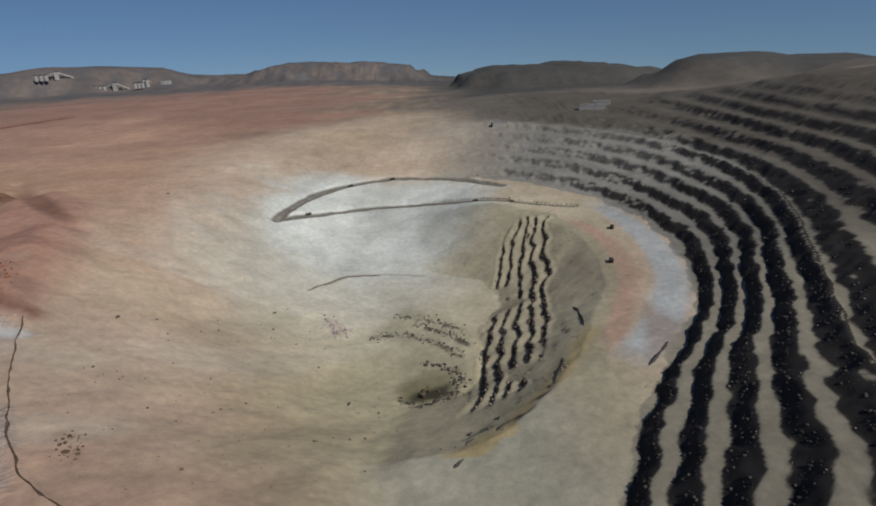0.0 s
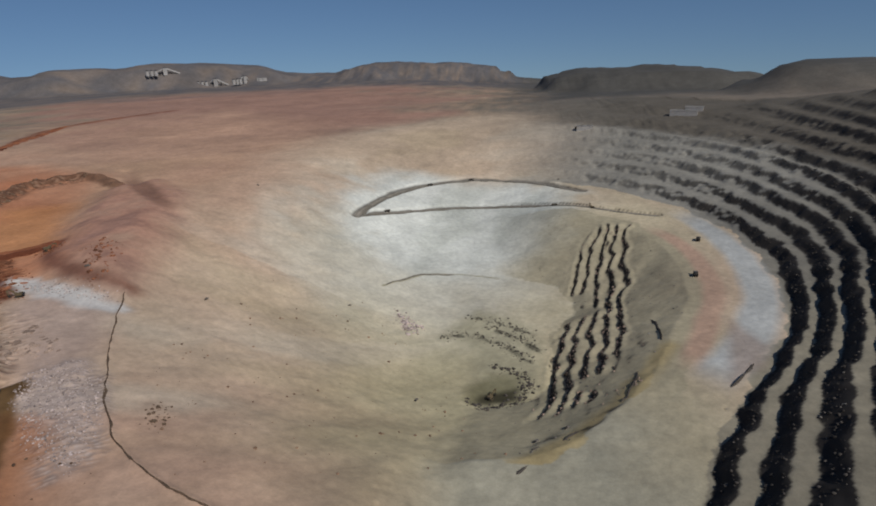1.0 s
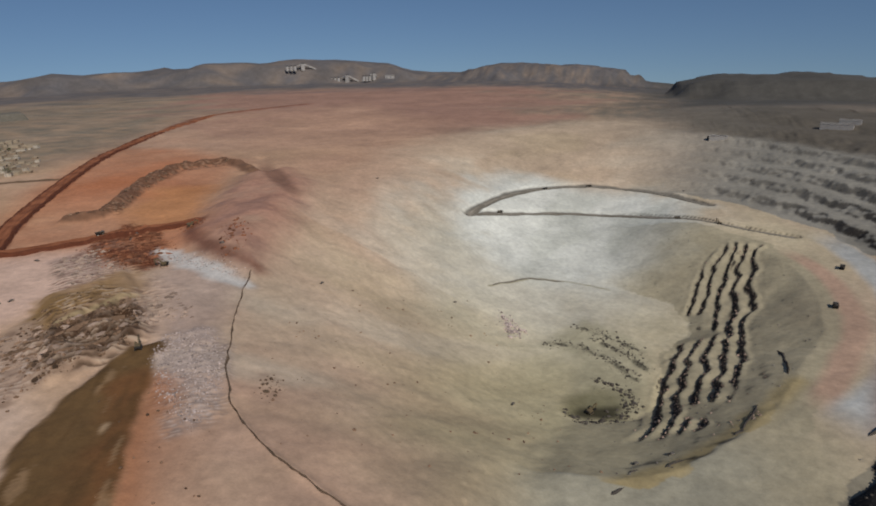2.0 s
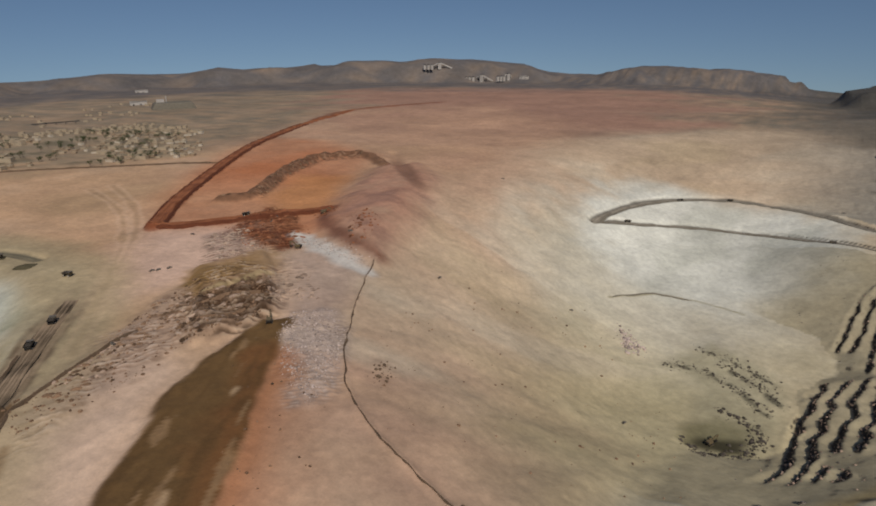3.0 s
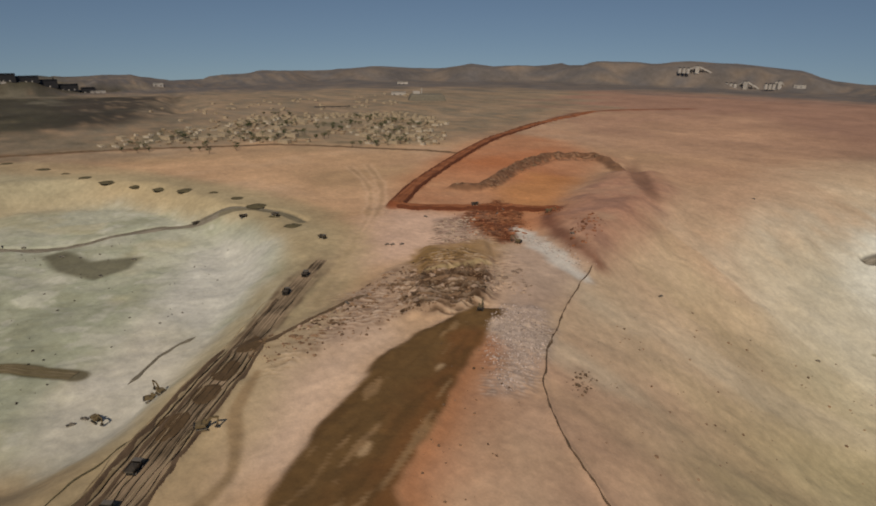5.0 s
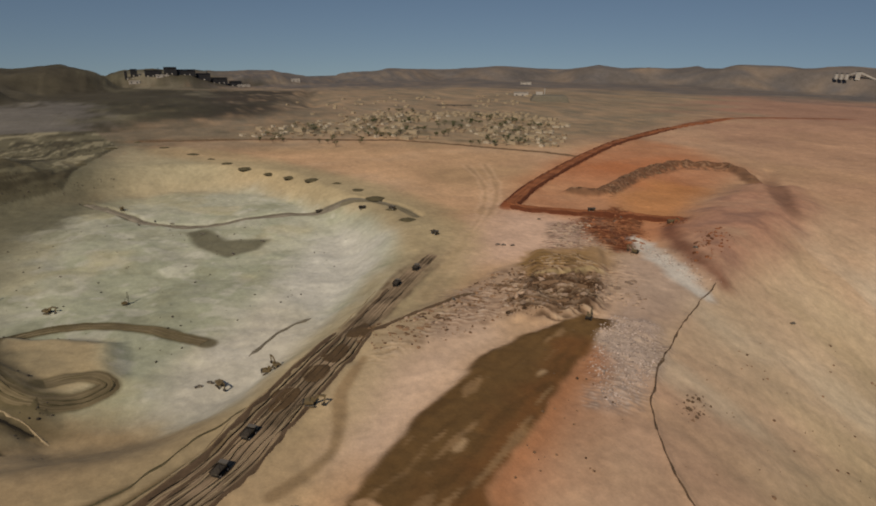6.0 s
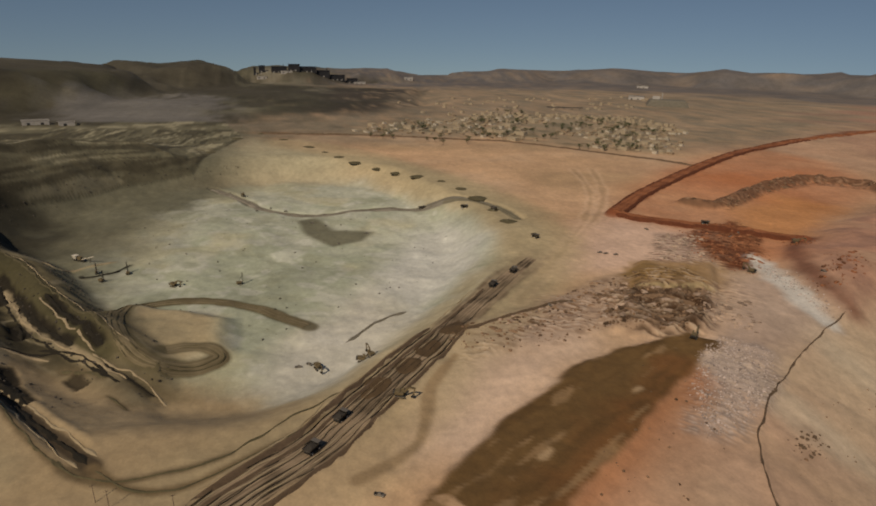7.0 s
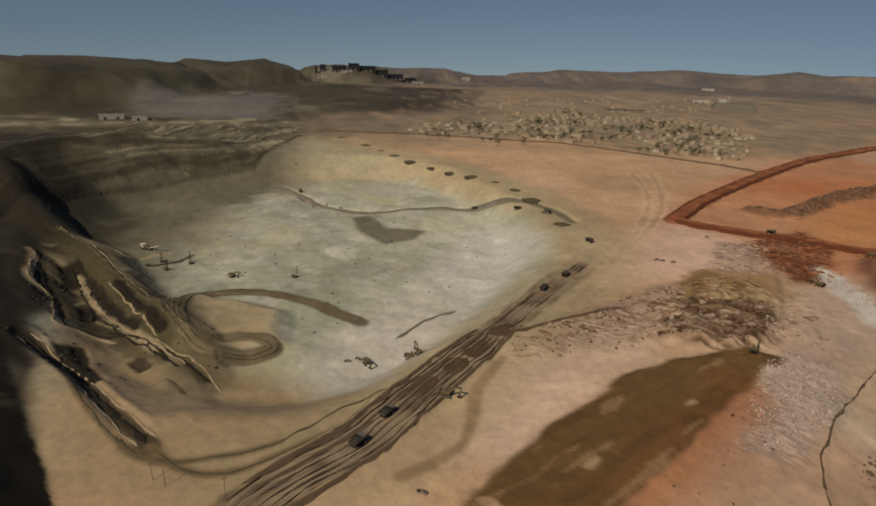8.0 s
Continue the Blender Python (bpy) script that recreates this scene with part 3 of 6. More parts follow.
    lay((.175, .165, .152), within(x + 60 * n1, y + 60 * n2, [(-1832, -660), (-2500, -420), (-2300, -250), (-1500, -180), (-1440, -480)], 70) * .85)
    lay(DARK, smooth(1500, 2000, r) * (1 - smooth(3300, 3700, r)) * smooth(84, 92, bearing + 5 * n1) * smooth(-0.1, 0.4, n3 + 0.5 * n2) * .8)
    # the great pit
    pr, th = pit_place(x, y)
    pr = pr + 10 * n2
    deg = np.degrees(th)
    r0, r1, r2, r3 = (ring(th, k) for k in (RIM, BERM, STEP, FLOOR))
    right = smooth(-100, -90, deg) * (1 - smooth(66, 96, deg))
    pit = 1 - smooth(0.98, 1.06 + .3 * (1 - right), pr / r0 + .07 * n1)
    lay((.50, .385, .27), pit * 0.95)
    lay(PINK, pit * smooth(100, 190, deg % 360) * (1 - smooth(250, 275, deg % 360)) * smooth(-.4, .9, n1 + (pr / r0 - .75) * 2) * .85)
    lay((.50, .44, .29), pit * (1 - smooth(0.35, 1.1, pr / r1 + 0.3 * n1)) * 0.9)
    flow = fbm(th * 9 + .012 * pr + .9 * n1, pr * .012 - .4 * n1, 2.2, 2, 72)
    lay((.58, .50, .38), pit * (1 - right) * smooth(.1, .9, flow) * .5)
    lay((.44, .345, .21), pit * (1 - right) * smooth(.1, .9, -flow) * .4)
    lay((.43, .385, .225), within(x + 40 * n1, y + 40 * n1, [(-150, 320), (-60, 250), (60, 330), (60, 560), (-60, 620), (-140, 480)], 70) * .6)
    lay((.57, .545, .45), within(x + 30 * n2, y + 30 * n1, PALE_WALL, 95) * .85)
    lay((.68, .69, .62), within(x + 26 * n2, y + 26 * n1, PALE_CORE, 42) * .85)
    lay((.47, .48, .41), within(x + 26 * n2, y + 26 * n1, PALE_CORE, 42) * smooth(.1, .6, fbm(x * .9 - y * .3, (x * .3 + y * .9) * .3, 55, 3, 85)) * .5)
    lay((.20, .185, .15), right * (pr > r1) * (pr < r0 + 520) * smooth(0, 40, r - 150))
    lay((.34, .32, .27), right * (pr > r1) * (pr < r0 + 40) * smooth(10, 45, deg + 8 * n1) * .6)
    lay((.125, .108, .083), right * smooth(-20, 60, pr - r0) * (pr < r0 + 520))
    lay((.27, .24, .175), right * (pr > r1) * (pr < r0 + 60) * (1 - smooth(-30, 5, deg)))
    lay((.36, .315, .21), right * (pr > r3) * (pr < r2 + 30) * .8)
    lay((.48, .325, .23), right * band(np.abs(pr - 8 * n2 - r2 - 29), 11, 6) * smooth(-50, -38, deg) * (1 - smooth(34, 48, deg)))
    lay((.45, .45, .42), right * band(np.abs(pr - 8 * n2 - r1 + 21), 18, 8) * smooth(-52, -40, deg) * (1 - smooth(36, 50, deg)))
    lay(YELLOW, band(along(x, y, [(0, 305), (86, 401), (140, 486)])[0] + 4 * n2, 9, 7) * .55)
    lay((.42, .365, .245), right * (pr > r2) * (pr < r1) * (1 - smooth(-62, -46, deg)) * .95)
    lay((.33, .325, .26), right * (pr > r2) * (pr < r1) * (1 - smooth(-82, -68, deg + 12 * n1)) * .55)
    # the pale basin
    dx, dy = x - BASIN[0], y - BASIN[1]
    br, bth = np.hypot(dx, dy), np.arctan2(dy, dx)
    rim = ring(bth, BASIN_RIM)
    up = south_wall(x, y)
    lay((.42, .35, .225), band(np.abs(br - rim), 42, 28))
    lay((.40, .36, .245), within(x + 20 * n2, y + 20 * n2, [(-880, -105), (-820, 0), (-770, 160), (-610, 240), (-700, 246), (-870, 190), (-1050, 62), (-1270, -80), (-1120, -160)], 50) * .85)
    inner = 1 - smooth(.87, 1.03, br / rim + .08 * n1 + .13 * smooth(-80, -260, dx))
    lay((.45, .46, .37), inner)
    lay((.345, .375, .275), inner * smooth(-.35, .5, n1 + .6 * n2 + (.55 - br / rim)) * .75)
    lay((.30, .31, .22), inner * smooth(.15, .6, fbm(x, y, 26, 3, 81)) * .5)
    lay((.55, .55, .48), inner * smooth(.25, .6, fbm(x, y, 18, 3, 82)) * .5)
    lay((.50, .46, .30), inner * smooth(.1, .6, fbm(x, y, 75, 3, 71)) * .5)
    lay((.57, .565, .52), within(x + 14 * n2, y, [(-440, 90), (-541, 187), (-600, 215), (-702, 185), (-661, 126), (-520, 60)], 30) * .85)
    lay((.55, .525, .465), within(x + 10 * n2, y, [(-330, 20), (-380, 60), (-440, 90), (-520, 60), (-430, -20), (-360, -40)], 25) * .8)
    lay((.37, .275, .165), within(x + 12 * n2, y, [(-440, -225), (-330, -192), (-245, -135), (-225, -60), (-285, 8), (-330, 0), (-366, -45), (-380, -100), (-425, -165)], 20) * .95)
    lay((.42, .33, .20), within(x, y, [(-385, -100), (-415, -62), (-480, -70), (-500, -140), (-440, -160)], 14) * .9)
    # the floor's shading towards the southern wall is painted dark olive
    lay((.12, .113, .075), within(x + 30 * n2, y + 30 * n1, [(-540, -190), (-620, -380), (-1060, -300), (-1040, -150), (-850, -165), (-680, -180)], 60) * .9)
    foot = along(x, y, SOUTH_FOOT, 280)[0]
    lay((.15, .145, .10), smooth(-.5, .5, n1 + n2 + 1.9 - foot / 70) * smooth(-400, -480, x) * smooth(-50, -150, y) * (1 - smooth(90, 240, foot + 25 * n2)) * .9)
    # southern wall: dark rock, with the wall's shade put into the colour
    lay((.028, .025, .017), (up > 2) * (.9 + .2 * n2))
    off = smooth(-640, -820, x)
    lay((.165, .152, .10), (up > 2) * off * .85)
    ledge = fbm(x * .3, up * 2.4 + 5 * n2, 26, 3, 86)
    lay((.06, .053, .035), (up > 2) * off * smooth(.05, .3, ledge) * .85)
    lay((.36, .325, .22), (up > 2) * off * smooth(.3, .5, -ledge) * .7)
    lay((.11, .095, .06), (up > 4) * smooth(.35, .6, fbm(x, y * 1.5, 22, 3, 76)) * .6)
    along_spur, across = (x * .62 + y * .78), (x * .78 - y * .62)
    spur = within(x + 8 * n2, y + 8 * n2, SPUR_GROUND, 16)
    lay((.12, .098, .055), spur * .9)
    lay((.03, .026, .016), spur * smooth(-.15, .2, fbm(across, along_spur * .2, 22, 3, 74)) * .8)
    lay((.33, .28, .185), spur * (1 - smooth(.02, .08, np.abs(fbm(across, along_spur * .22, 30, 2, 75)))) * .5)
    # black strip along the wall foot is painted shade
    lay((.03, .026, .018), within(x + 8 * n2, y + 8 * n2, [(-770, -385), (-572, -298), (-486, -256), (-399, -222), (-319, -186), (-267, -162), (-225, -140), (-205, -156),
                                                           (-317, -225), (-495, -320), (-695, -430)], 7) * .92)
    # near-black cuts carry the shade of the gullies in their colour
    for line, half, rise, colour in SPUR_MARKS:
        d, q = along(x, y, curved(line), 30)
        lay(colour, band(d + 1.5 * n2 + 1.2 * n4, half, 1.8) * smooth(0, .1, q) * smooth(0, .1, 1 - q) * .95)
    # dark rock and painted shade on the steep faces of the walls
    lay(SHADED_FACE, smooth(.42, .62, steep * (1 + .9 * (pr > r1) * (1 - smooth(0, 30, deg))) - .14 * (pr < r1) + .1 * n2) * np.clip(right * (pr > np.minimum(r3, 70)) * (pr < r0 + 540), 0, 1) * (1 - .6 * smooth(30, 62, deg + 10 * n1) * (pr > r1)))
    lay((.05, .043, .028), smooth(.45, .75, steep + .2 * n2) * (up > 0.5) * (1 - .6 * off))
    # red ground and roads
    lay((.50, .31, .205), within(x + 40 * n1, y + 40 * n2, RED_GROUND, 110) * (.65 + .4 * n1))
    lay(RED, within(x, y, RED_CORE, 40) * (.75 + .4 * n1))
    lay((.54, .25, .10), within(x + 14 * n2, y, [(-540, 505), (-640, 575), (-690, 690), (-620, 725), (-560, 640), (-500, 540)], 30) * .75)
    lay((.42, .225, .155), within(x, y, RED_HILL, 30) * (.8 + .3 * n2))
    # mauve-brown patches paint the slope's shading into the hill
    lay((.25, .15, .115), within(x, y, RED_HILL, 24) * smooth(-.1, .6, n2 + .5 * n1) * .6)
    lay((.17, .07, .045), band(along(x, y, curved([(-345, 446), (-400, 458), (-466, 497), (-500, 545)]))[0] + 7 * n2, 10, 9) * .85)
    lay((.65, .46, .36), within(x + 12 * n2, y, [(-460, 240), (-560, 300), (-630, 375), (-540, 450), (-440, 340)], 40) * .85)
    lay((.66, .495, .38), within(x + 8 * n2, y, [(-240, 50), (-300, 72), (-350, 112), (-366, 150), (-345, 205), (-322, 200), (-270, 125), (-228, 80)], 20) * .8)
    lay((.49, .275, .17), within(x + 10 * n2, y, [(-300, 225), (-215, 140), (-150, 90), (-120, 120), (-190, 180), (-240, 250)], 16) * (.55 + .5 * n2))
    for line, colour, width in ((RED_ROAD_UPPER, DARK_RED, 12), (RED_ROAD_LOWER, DARK_RED, 12), (RED_BENCH, (.16, .085, .05), 15),
                                (TOWN_ROAD, (.21, .12, .065), 7)):
        lay(colour, band(along(x, y, curved(line))[0] + 3 * n2, width, 4) * .9)
    gd, gs = along(x, y, curved(GULLY))
    lay((.19, .10, .068), band(gd + 7 * n2, 12, 8) * smooth(0, .25, gs) * smooth(0, .3, 1 - gs) * .75)
    lay((.40, .29, .22), within(x + 5 * n2, y, RUBBLE, 14) * .7)
    lay((.20, .125, .08), within(x + 5 * n2, y, RUBBLE, 10) * smooth(.1, .5, fbm(x, y, 9, 3, 80)) * .7)
    lay((.19, .125, .082), within(x + 5 * n2, y, RUBBLE_CORE, 12) * .9)
    lay((.075, .042, .024), within(x, y, RUBBLE_CORE, 12) * smooth(.1, .45, fbm(x, y, 17, 3, 77)) * .9)
    lay((.50, .40, .31), within(x, y, RUBBLE_CORE, 12) * smooth(.1, .5, fbm(x * .8 + y * .6, (y * .8 - x * .6) * .45, 11, 3, 73)) * .3)
    lay((.085, .042, .022), within(x + 6 * n2, y + 6 * n2, [(-374, 292), (-380, 332), (-338, 295), (-346, 276)], 8) * .9)
    lay((.40, .285, .235), within(x + 8 * n2, y + 8 * n2, [(-550, 397), (-536, 441), (-474, 400), (-472, 346)], 14) * .8)
    lay((.15, .05, .024), within(x + 9 * n2, y + 9 * n2, [(-566, 462), (-580, 525), (-526, 512), (-440, 436), (-440, 396), (-539, 420)], 9) * (.8 + .4 * n4))
    lay((.27, .165, .068), within(x + 15 * n2, y + 15 * n2 + 6 * n4, MOUND, 14) * (.85 + .3 * n2))
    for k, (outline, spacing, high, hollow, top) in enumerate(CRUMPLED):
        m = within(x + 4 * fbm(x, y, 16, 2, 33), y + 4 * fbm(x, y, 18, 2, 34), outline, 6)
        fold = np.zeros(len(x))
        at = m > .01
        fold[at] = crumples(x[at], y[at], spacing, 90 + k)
        # shade painted into the hollows, light onto the crests, along each fold
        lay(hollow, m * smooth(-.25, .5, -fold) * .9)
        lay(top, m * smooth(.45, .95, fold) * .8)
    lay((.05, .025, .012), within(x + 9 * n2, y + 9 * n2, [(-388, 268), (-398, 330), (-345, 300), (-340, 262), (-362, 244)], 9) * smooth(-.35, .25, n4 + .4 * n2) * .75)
    lay((.42, .33, .18), band(along(x, y, [(-392, 346), (-400, 273)])[0] + 4 * n2, 3.0, 2) * .5)
    lay((.17, .165, .115), within(x, y, [(-765, -2), (-772, 21), (-712, 42), (-700, 92), (-671, 73), (-655, 38), (-698, 8)], 5))
    lay((.33, .25, .20), within(x, y, [(172, 420), (205, 445), (222, 480), (208, 545), (190, 480)], 8) * .7)
    lay((.45, .335, .27), within(x + 5 * n2, y, [(-330, 300), (-430, 400), (-420, 445), (-345, 430), (-300, 340), (-290, 300)], 18) * .8)
    lay(GRAVELLY, within(x + 5 * n2, y, GRAVEL, 10) * (.7 + .4 * n2))
    lay((.60, .575, .53), band(along(x, y, curved(CHUTE))[0] + 7 * n2 + 3 * n4, 10, 8) * .9)
    lay(BROWN, within(x + 4 * n2 + 5 * n4, y + 4 * n2 - 5 * n4, BROWN_BANK, 3) * (1 - .8 * smooth(.62, .74, fbm(x, y, 22, 3, 61) - .14)))
    bank_mask = within(x + 4 * n2 + 5 * n4, y + 4 * n2 - 5 * n4, BROWN_BANK, 3)
    down, cross = x * -.52 + y * .85, x * .85 + y * .52
    edge = along(x, y, [(-150, -10), (-128, 55), (-185, 114), (-232, 176), (-279, 235)])[0]
    lay((.18, .08, .03), bank_mask * (1 - smooth(8, 34, edge + 14 * n2)) * .75)
    lay((.10, .056, .022), bank_mask * smooth(.1, .6, fbm(cross * 2.2, down * .35, 16, 3, 83)) * .6)
    lay((.30, .19, .10), bank_mask * smooth(.5, .75, fbm(cross * 2.4, down * .5, 18, 3, 84)) * .7)
    lay((.36, .33, .22), within(x + 8 * n2, y + 8 * n2, OUTCROP, 14) * .8)
    for line in ([(-80, 586), (-42, 591), (-10, 569), (18, 540)], [(-52, 636), (-11, 621), (24, 596)], [(-30, 610), (5, 590), (30, 560)]):
        lay((.085, .08, .055), band(along(x, y, line)[0] + 3 * n2, 3, 3) * smooth(-.3, .3, n4) * .8)
    lay((.13, .12, .055), within(x + 16 * n2, y + 16 * n2, [(-40, 448), (8, 466), (6, 505), (-26, 508), (-44, 480)], 10) * (.65 + .4 * n2))
    lay((.035, .031, .018), within(x + 6 * n2, y + 6 * n2, [(-38, 450), (6, 468), (4, 486), (-30, 472)], 5) * .85)
    lay((.30, .27, .17), band(along(x, y, curved([(-170, 690), (-127, 749), (-79, 768), (-20, 760)]))[0], 1.5, 1.5))
    lay((.26, .16, .11), within(x, y, [(-236, 292), (-215, 262), (-205, 272), (-222, 300)], 8) * .7 * (.6 + n2))
    for px, py in PALE_SCRAPES:
        a, b = (x - px) * -.5 + (y - py) * .87, (x - px) * .87 + (y - py) * .5
        lay((.42, .29, .17), band(np.hypot(a / 9, b / 3.5) + .6 * n2 + .4 * n4, .9, .3) * .9)
    lay((.38, .16, .07), (1 - bank_mask) * band(along(x, y, [(-110, 40), (-128, 55), (-185, 114), (-232, 176), (-279, 235)])[0] + 9 * n2, 15, 12) * .75)
    for line in ([(-899, 494), (-753, 436), (-643, 371), (-565, 307), (-500, 252), (-449, 208), (-405, 171)], [(-898, 459), (-754, 416), (-623, 342), (-531, 272), (-461, 213)]):
        d = along(x, y, curved(line))[0] + 3 * n2
        lay((.40, .27, .165), band(d, 2.2, 1.8) * .6)
        lay((.62, .43, .29), band(np.abs(d - 6), 2.0, 1.8) * .5)
    # worked ground beside the haul road
    hd, hs = along(x, y, curved(HAUL_ROAD))
    lay((.42, .335, .205), band(hd + 8 * n2, 46, 20) * .65)
    worn = 1 - smooth(.40, .56, hs + .03 * n2)
    lay(ROAD, band(hd + 2 * n2, 15, 3) * (.85 + .4 * fbm(x, y, 9, 3, 63)) * worn)
    lay((.44, .33, .22), (band(np.abs(hd - 5.5) + 1.0 * n2, 1.6, 1.0) * .6 + band(np.abs(hd - 10), 1.2, .8) * .5) * worn)
    for px, py in ((-367, 109), (-343, 84), (-325, 63), (-303, 42)):
        a, b = (x - px) * -.75 + (y - py) * .66, (x - px) * .66 + (y - py) * .75
        lay((.19, .115, .055), band(np.hypot(a / 15, b / 8.5) + .12 * n2, 1, .12) * .9)
    for line, colour, width in ((PIT_ROAD_UPPER, (.13, .12, .10), 7), (PIT_ROAD_LOWER, (.14, .125, .10), 5),
                                (BASIN_ROAD, (.15, .135, .095), 6), (LOOP, (.12, .10, .055), 8), (DITCH, (.04, .029, .019), 5), ([(-384, -202), (-323, -166), (-289, -141), (-264, -119), (-250, -98), (-249, -80), (-252, -59), (-259, -40)], (.12, .088, .05), 2.0),
                                (DITCH_TRACK, (.17, .12, .065), 2.5), ([(-227, 21), (-236, 40), (-250, 56), (-276, 66), (-300, 74), (-332, 98)], (.30, .21, .12), 3)):
        lay(colour, band(along(x, y, curved(line))[0] + 1.6 * n2, width, 2) * .9)
    # the near southern wall: dark rock with its shade painted near black, down to its foot
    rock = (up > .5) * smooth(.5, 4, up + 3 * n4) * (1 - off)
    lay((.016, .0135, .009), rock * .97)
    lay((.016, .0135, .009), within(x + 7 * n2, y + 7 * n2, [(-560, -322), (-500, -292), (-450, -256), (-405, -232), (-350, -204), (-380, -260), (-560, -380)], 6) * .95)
    # dark patch puts the shade of the slope behind into its colour
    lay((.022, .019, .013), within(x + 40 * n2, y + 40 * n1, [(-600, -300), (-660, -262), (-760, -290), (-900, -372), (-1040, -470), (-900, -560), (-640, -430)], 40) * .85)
    lay((.06, .052, .033), rock * smooth(.45, .7, fbm(x * .8 + y, up * 1.6, 20, 3, 88)) * .7)
    return c


PALE_WALL = [(-300, 690), (-330, 900), (-230, 1060), (0, 1090), (90, 960), (40, 740), (-60, 600), (-190, 600)]
PALE_CORE = [(-277, 900), (-270, 1040), (-180, 1120), (31, 1110), (100, 1010), (66, 842), (-67, 750), (-172, 738), (-235, 789)]
OUTCROP = [(-80, 582), (-45, 655), (5, 640), (35, 590), (15, 480), (-28, 446), (-35, 500), (-40, 560)]
PALE_SCRAPES = [(-268, 196), (-222, 116)]
RED_CORE = [(-440, 440), (-600, 372), (-760, 470), (-960, 760), (-1090, 990), (-900, 1000), (-700, 900), (-560, 640), (-430, 520)]
TOWN_GROUND = [(-1335, 130), (-1400, 160), (-1560, 360), (-1660, 560), (-1640, 780), (-1600, 1020), (-1440, 1010), (-1300, 950), (-1015, 725), (-1085, 605), (-1155, 535), (-1245, 435), (-1315, 345)]
RED_GROUND = [(-440, 440), (-640, 370), (-760, 470), (-1100, 900), (-1320, 1560), (-1000, 2000), (-500, 1500), (-420, 1000), (-400, 620)]


def spaced(low, near, far, high, fine, coarse, end):
    """Fine steps from near to far, coarser ones from low to high, and ever wider ones outwards to the ends."""
    mid = np.concatenate([np.arange(low, near, coarse), np.arange(near, far, fine), np.arange(far, high, coarse)])
    up, down, s = [mid[-1]], [mid[0]], coarse
    while up[-1] < end or down[-1] > -end:
        s = min(s * 1.09, 70)
        up.append(up[-1] + s)
        down.append(down[-1] - s)
    return np.array([v for v in down[:0:-1] if v > -end - 70] + list(mid) + [v for v in up[1:] if v < end + 70])


xs, ys = spaced(-1080, -660, 330, 540, 1.8, 3.3, 4850), spaced(-460, -280, 640, 1240, 1.8, 3.3, 4850)
gx, gy = np.meshgrid(xs, ys)
fx, fy = gx.ravel(), gy.ravel()
gz = ground(fx, fy).reshape(gx.shape)
slope_y, slope_x = np.gradient(gz, ys, xs)
steepness = np.hypot(slope_x, slope_y).ravel()
verts = np.stack([fx, fy, gz.ravel()], 1)
nx, ny = len(xs), len(ys)
corner = (np.arange(ny - 1)[:, None] * nx + np.arange(nx - 1)[None, :]).ravel()
quads = np.stack([corner, corner + 1, corner + 1 + nx, corner + nx], 1)
keep = np.hypot(verts[quads[:, 0], 0], verts[quads[:, 0], 1]) < 4880
quads = quads[keep]
me = bpy.data.meshes.new("ground")
me.vertices.add(len(verts))
me.vertices.foreach_set("co", verts.astype(np.float32).ravel())
me.loops.add(quads.size)
me.loops.foreach_set("vertex_index", quads.astype(np.int32).ravel())
me.polygons.add(len(quads))
me.polygons.foreach_set("loop_start", np.arange(0, quads.size, 4, dtype=np.int32))
me.polygons.foreach_set("use_smooth", np.ones(len(quads), bool))
me.update(calc_edges=True)
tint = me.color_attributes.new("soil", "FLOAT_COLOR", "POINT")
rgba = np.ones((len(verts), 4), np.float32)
# these colours also carry the painted shade of walls and hollows
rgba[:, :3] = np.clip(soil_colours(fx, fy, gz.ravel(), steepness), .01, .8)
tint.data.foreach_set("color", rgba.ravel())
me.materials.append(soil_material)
tagged(new("ground", me), "dusty desert ground with terraced open mine pits and bare soil", "ground", kind="structure")


def surface(x, y):
    """The height of the ground's own mesh at a place."""
    i = int(np.clip(np.searchsorted(xs, x) - 1, 0, nx - 2))
    j = int(np.clip(np.searchsorted(ys, y) - 1, 0, ny - 2))
    u, v = (x - xs[i]) / (xs[i + 1] - xs[i]), (y - ys[j]) / (ys[j + 1] - ys[j])
    return float((gz[j, i] * (1 - u) + gz[j, i + 1] * u) * (1 - v) + (gz[j + 1, i] * (1 - u) + gz[j + 1, i + 1] * u) * v)


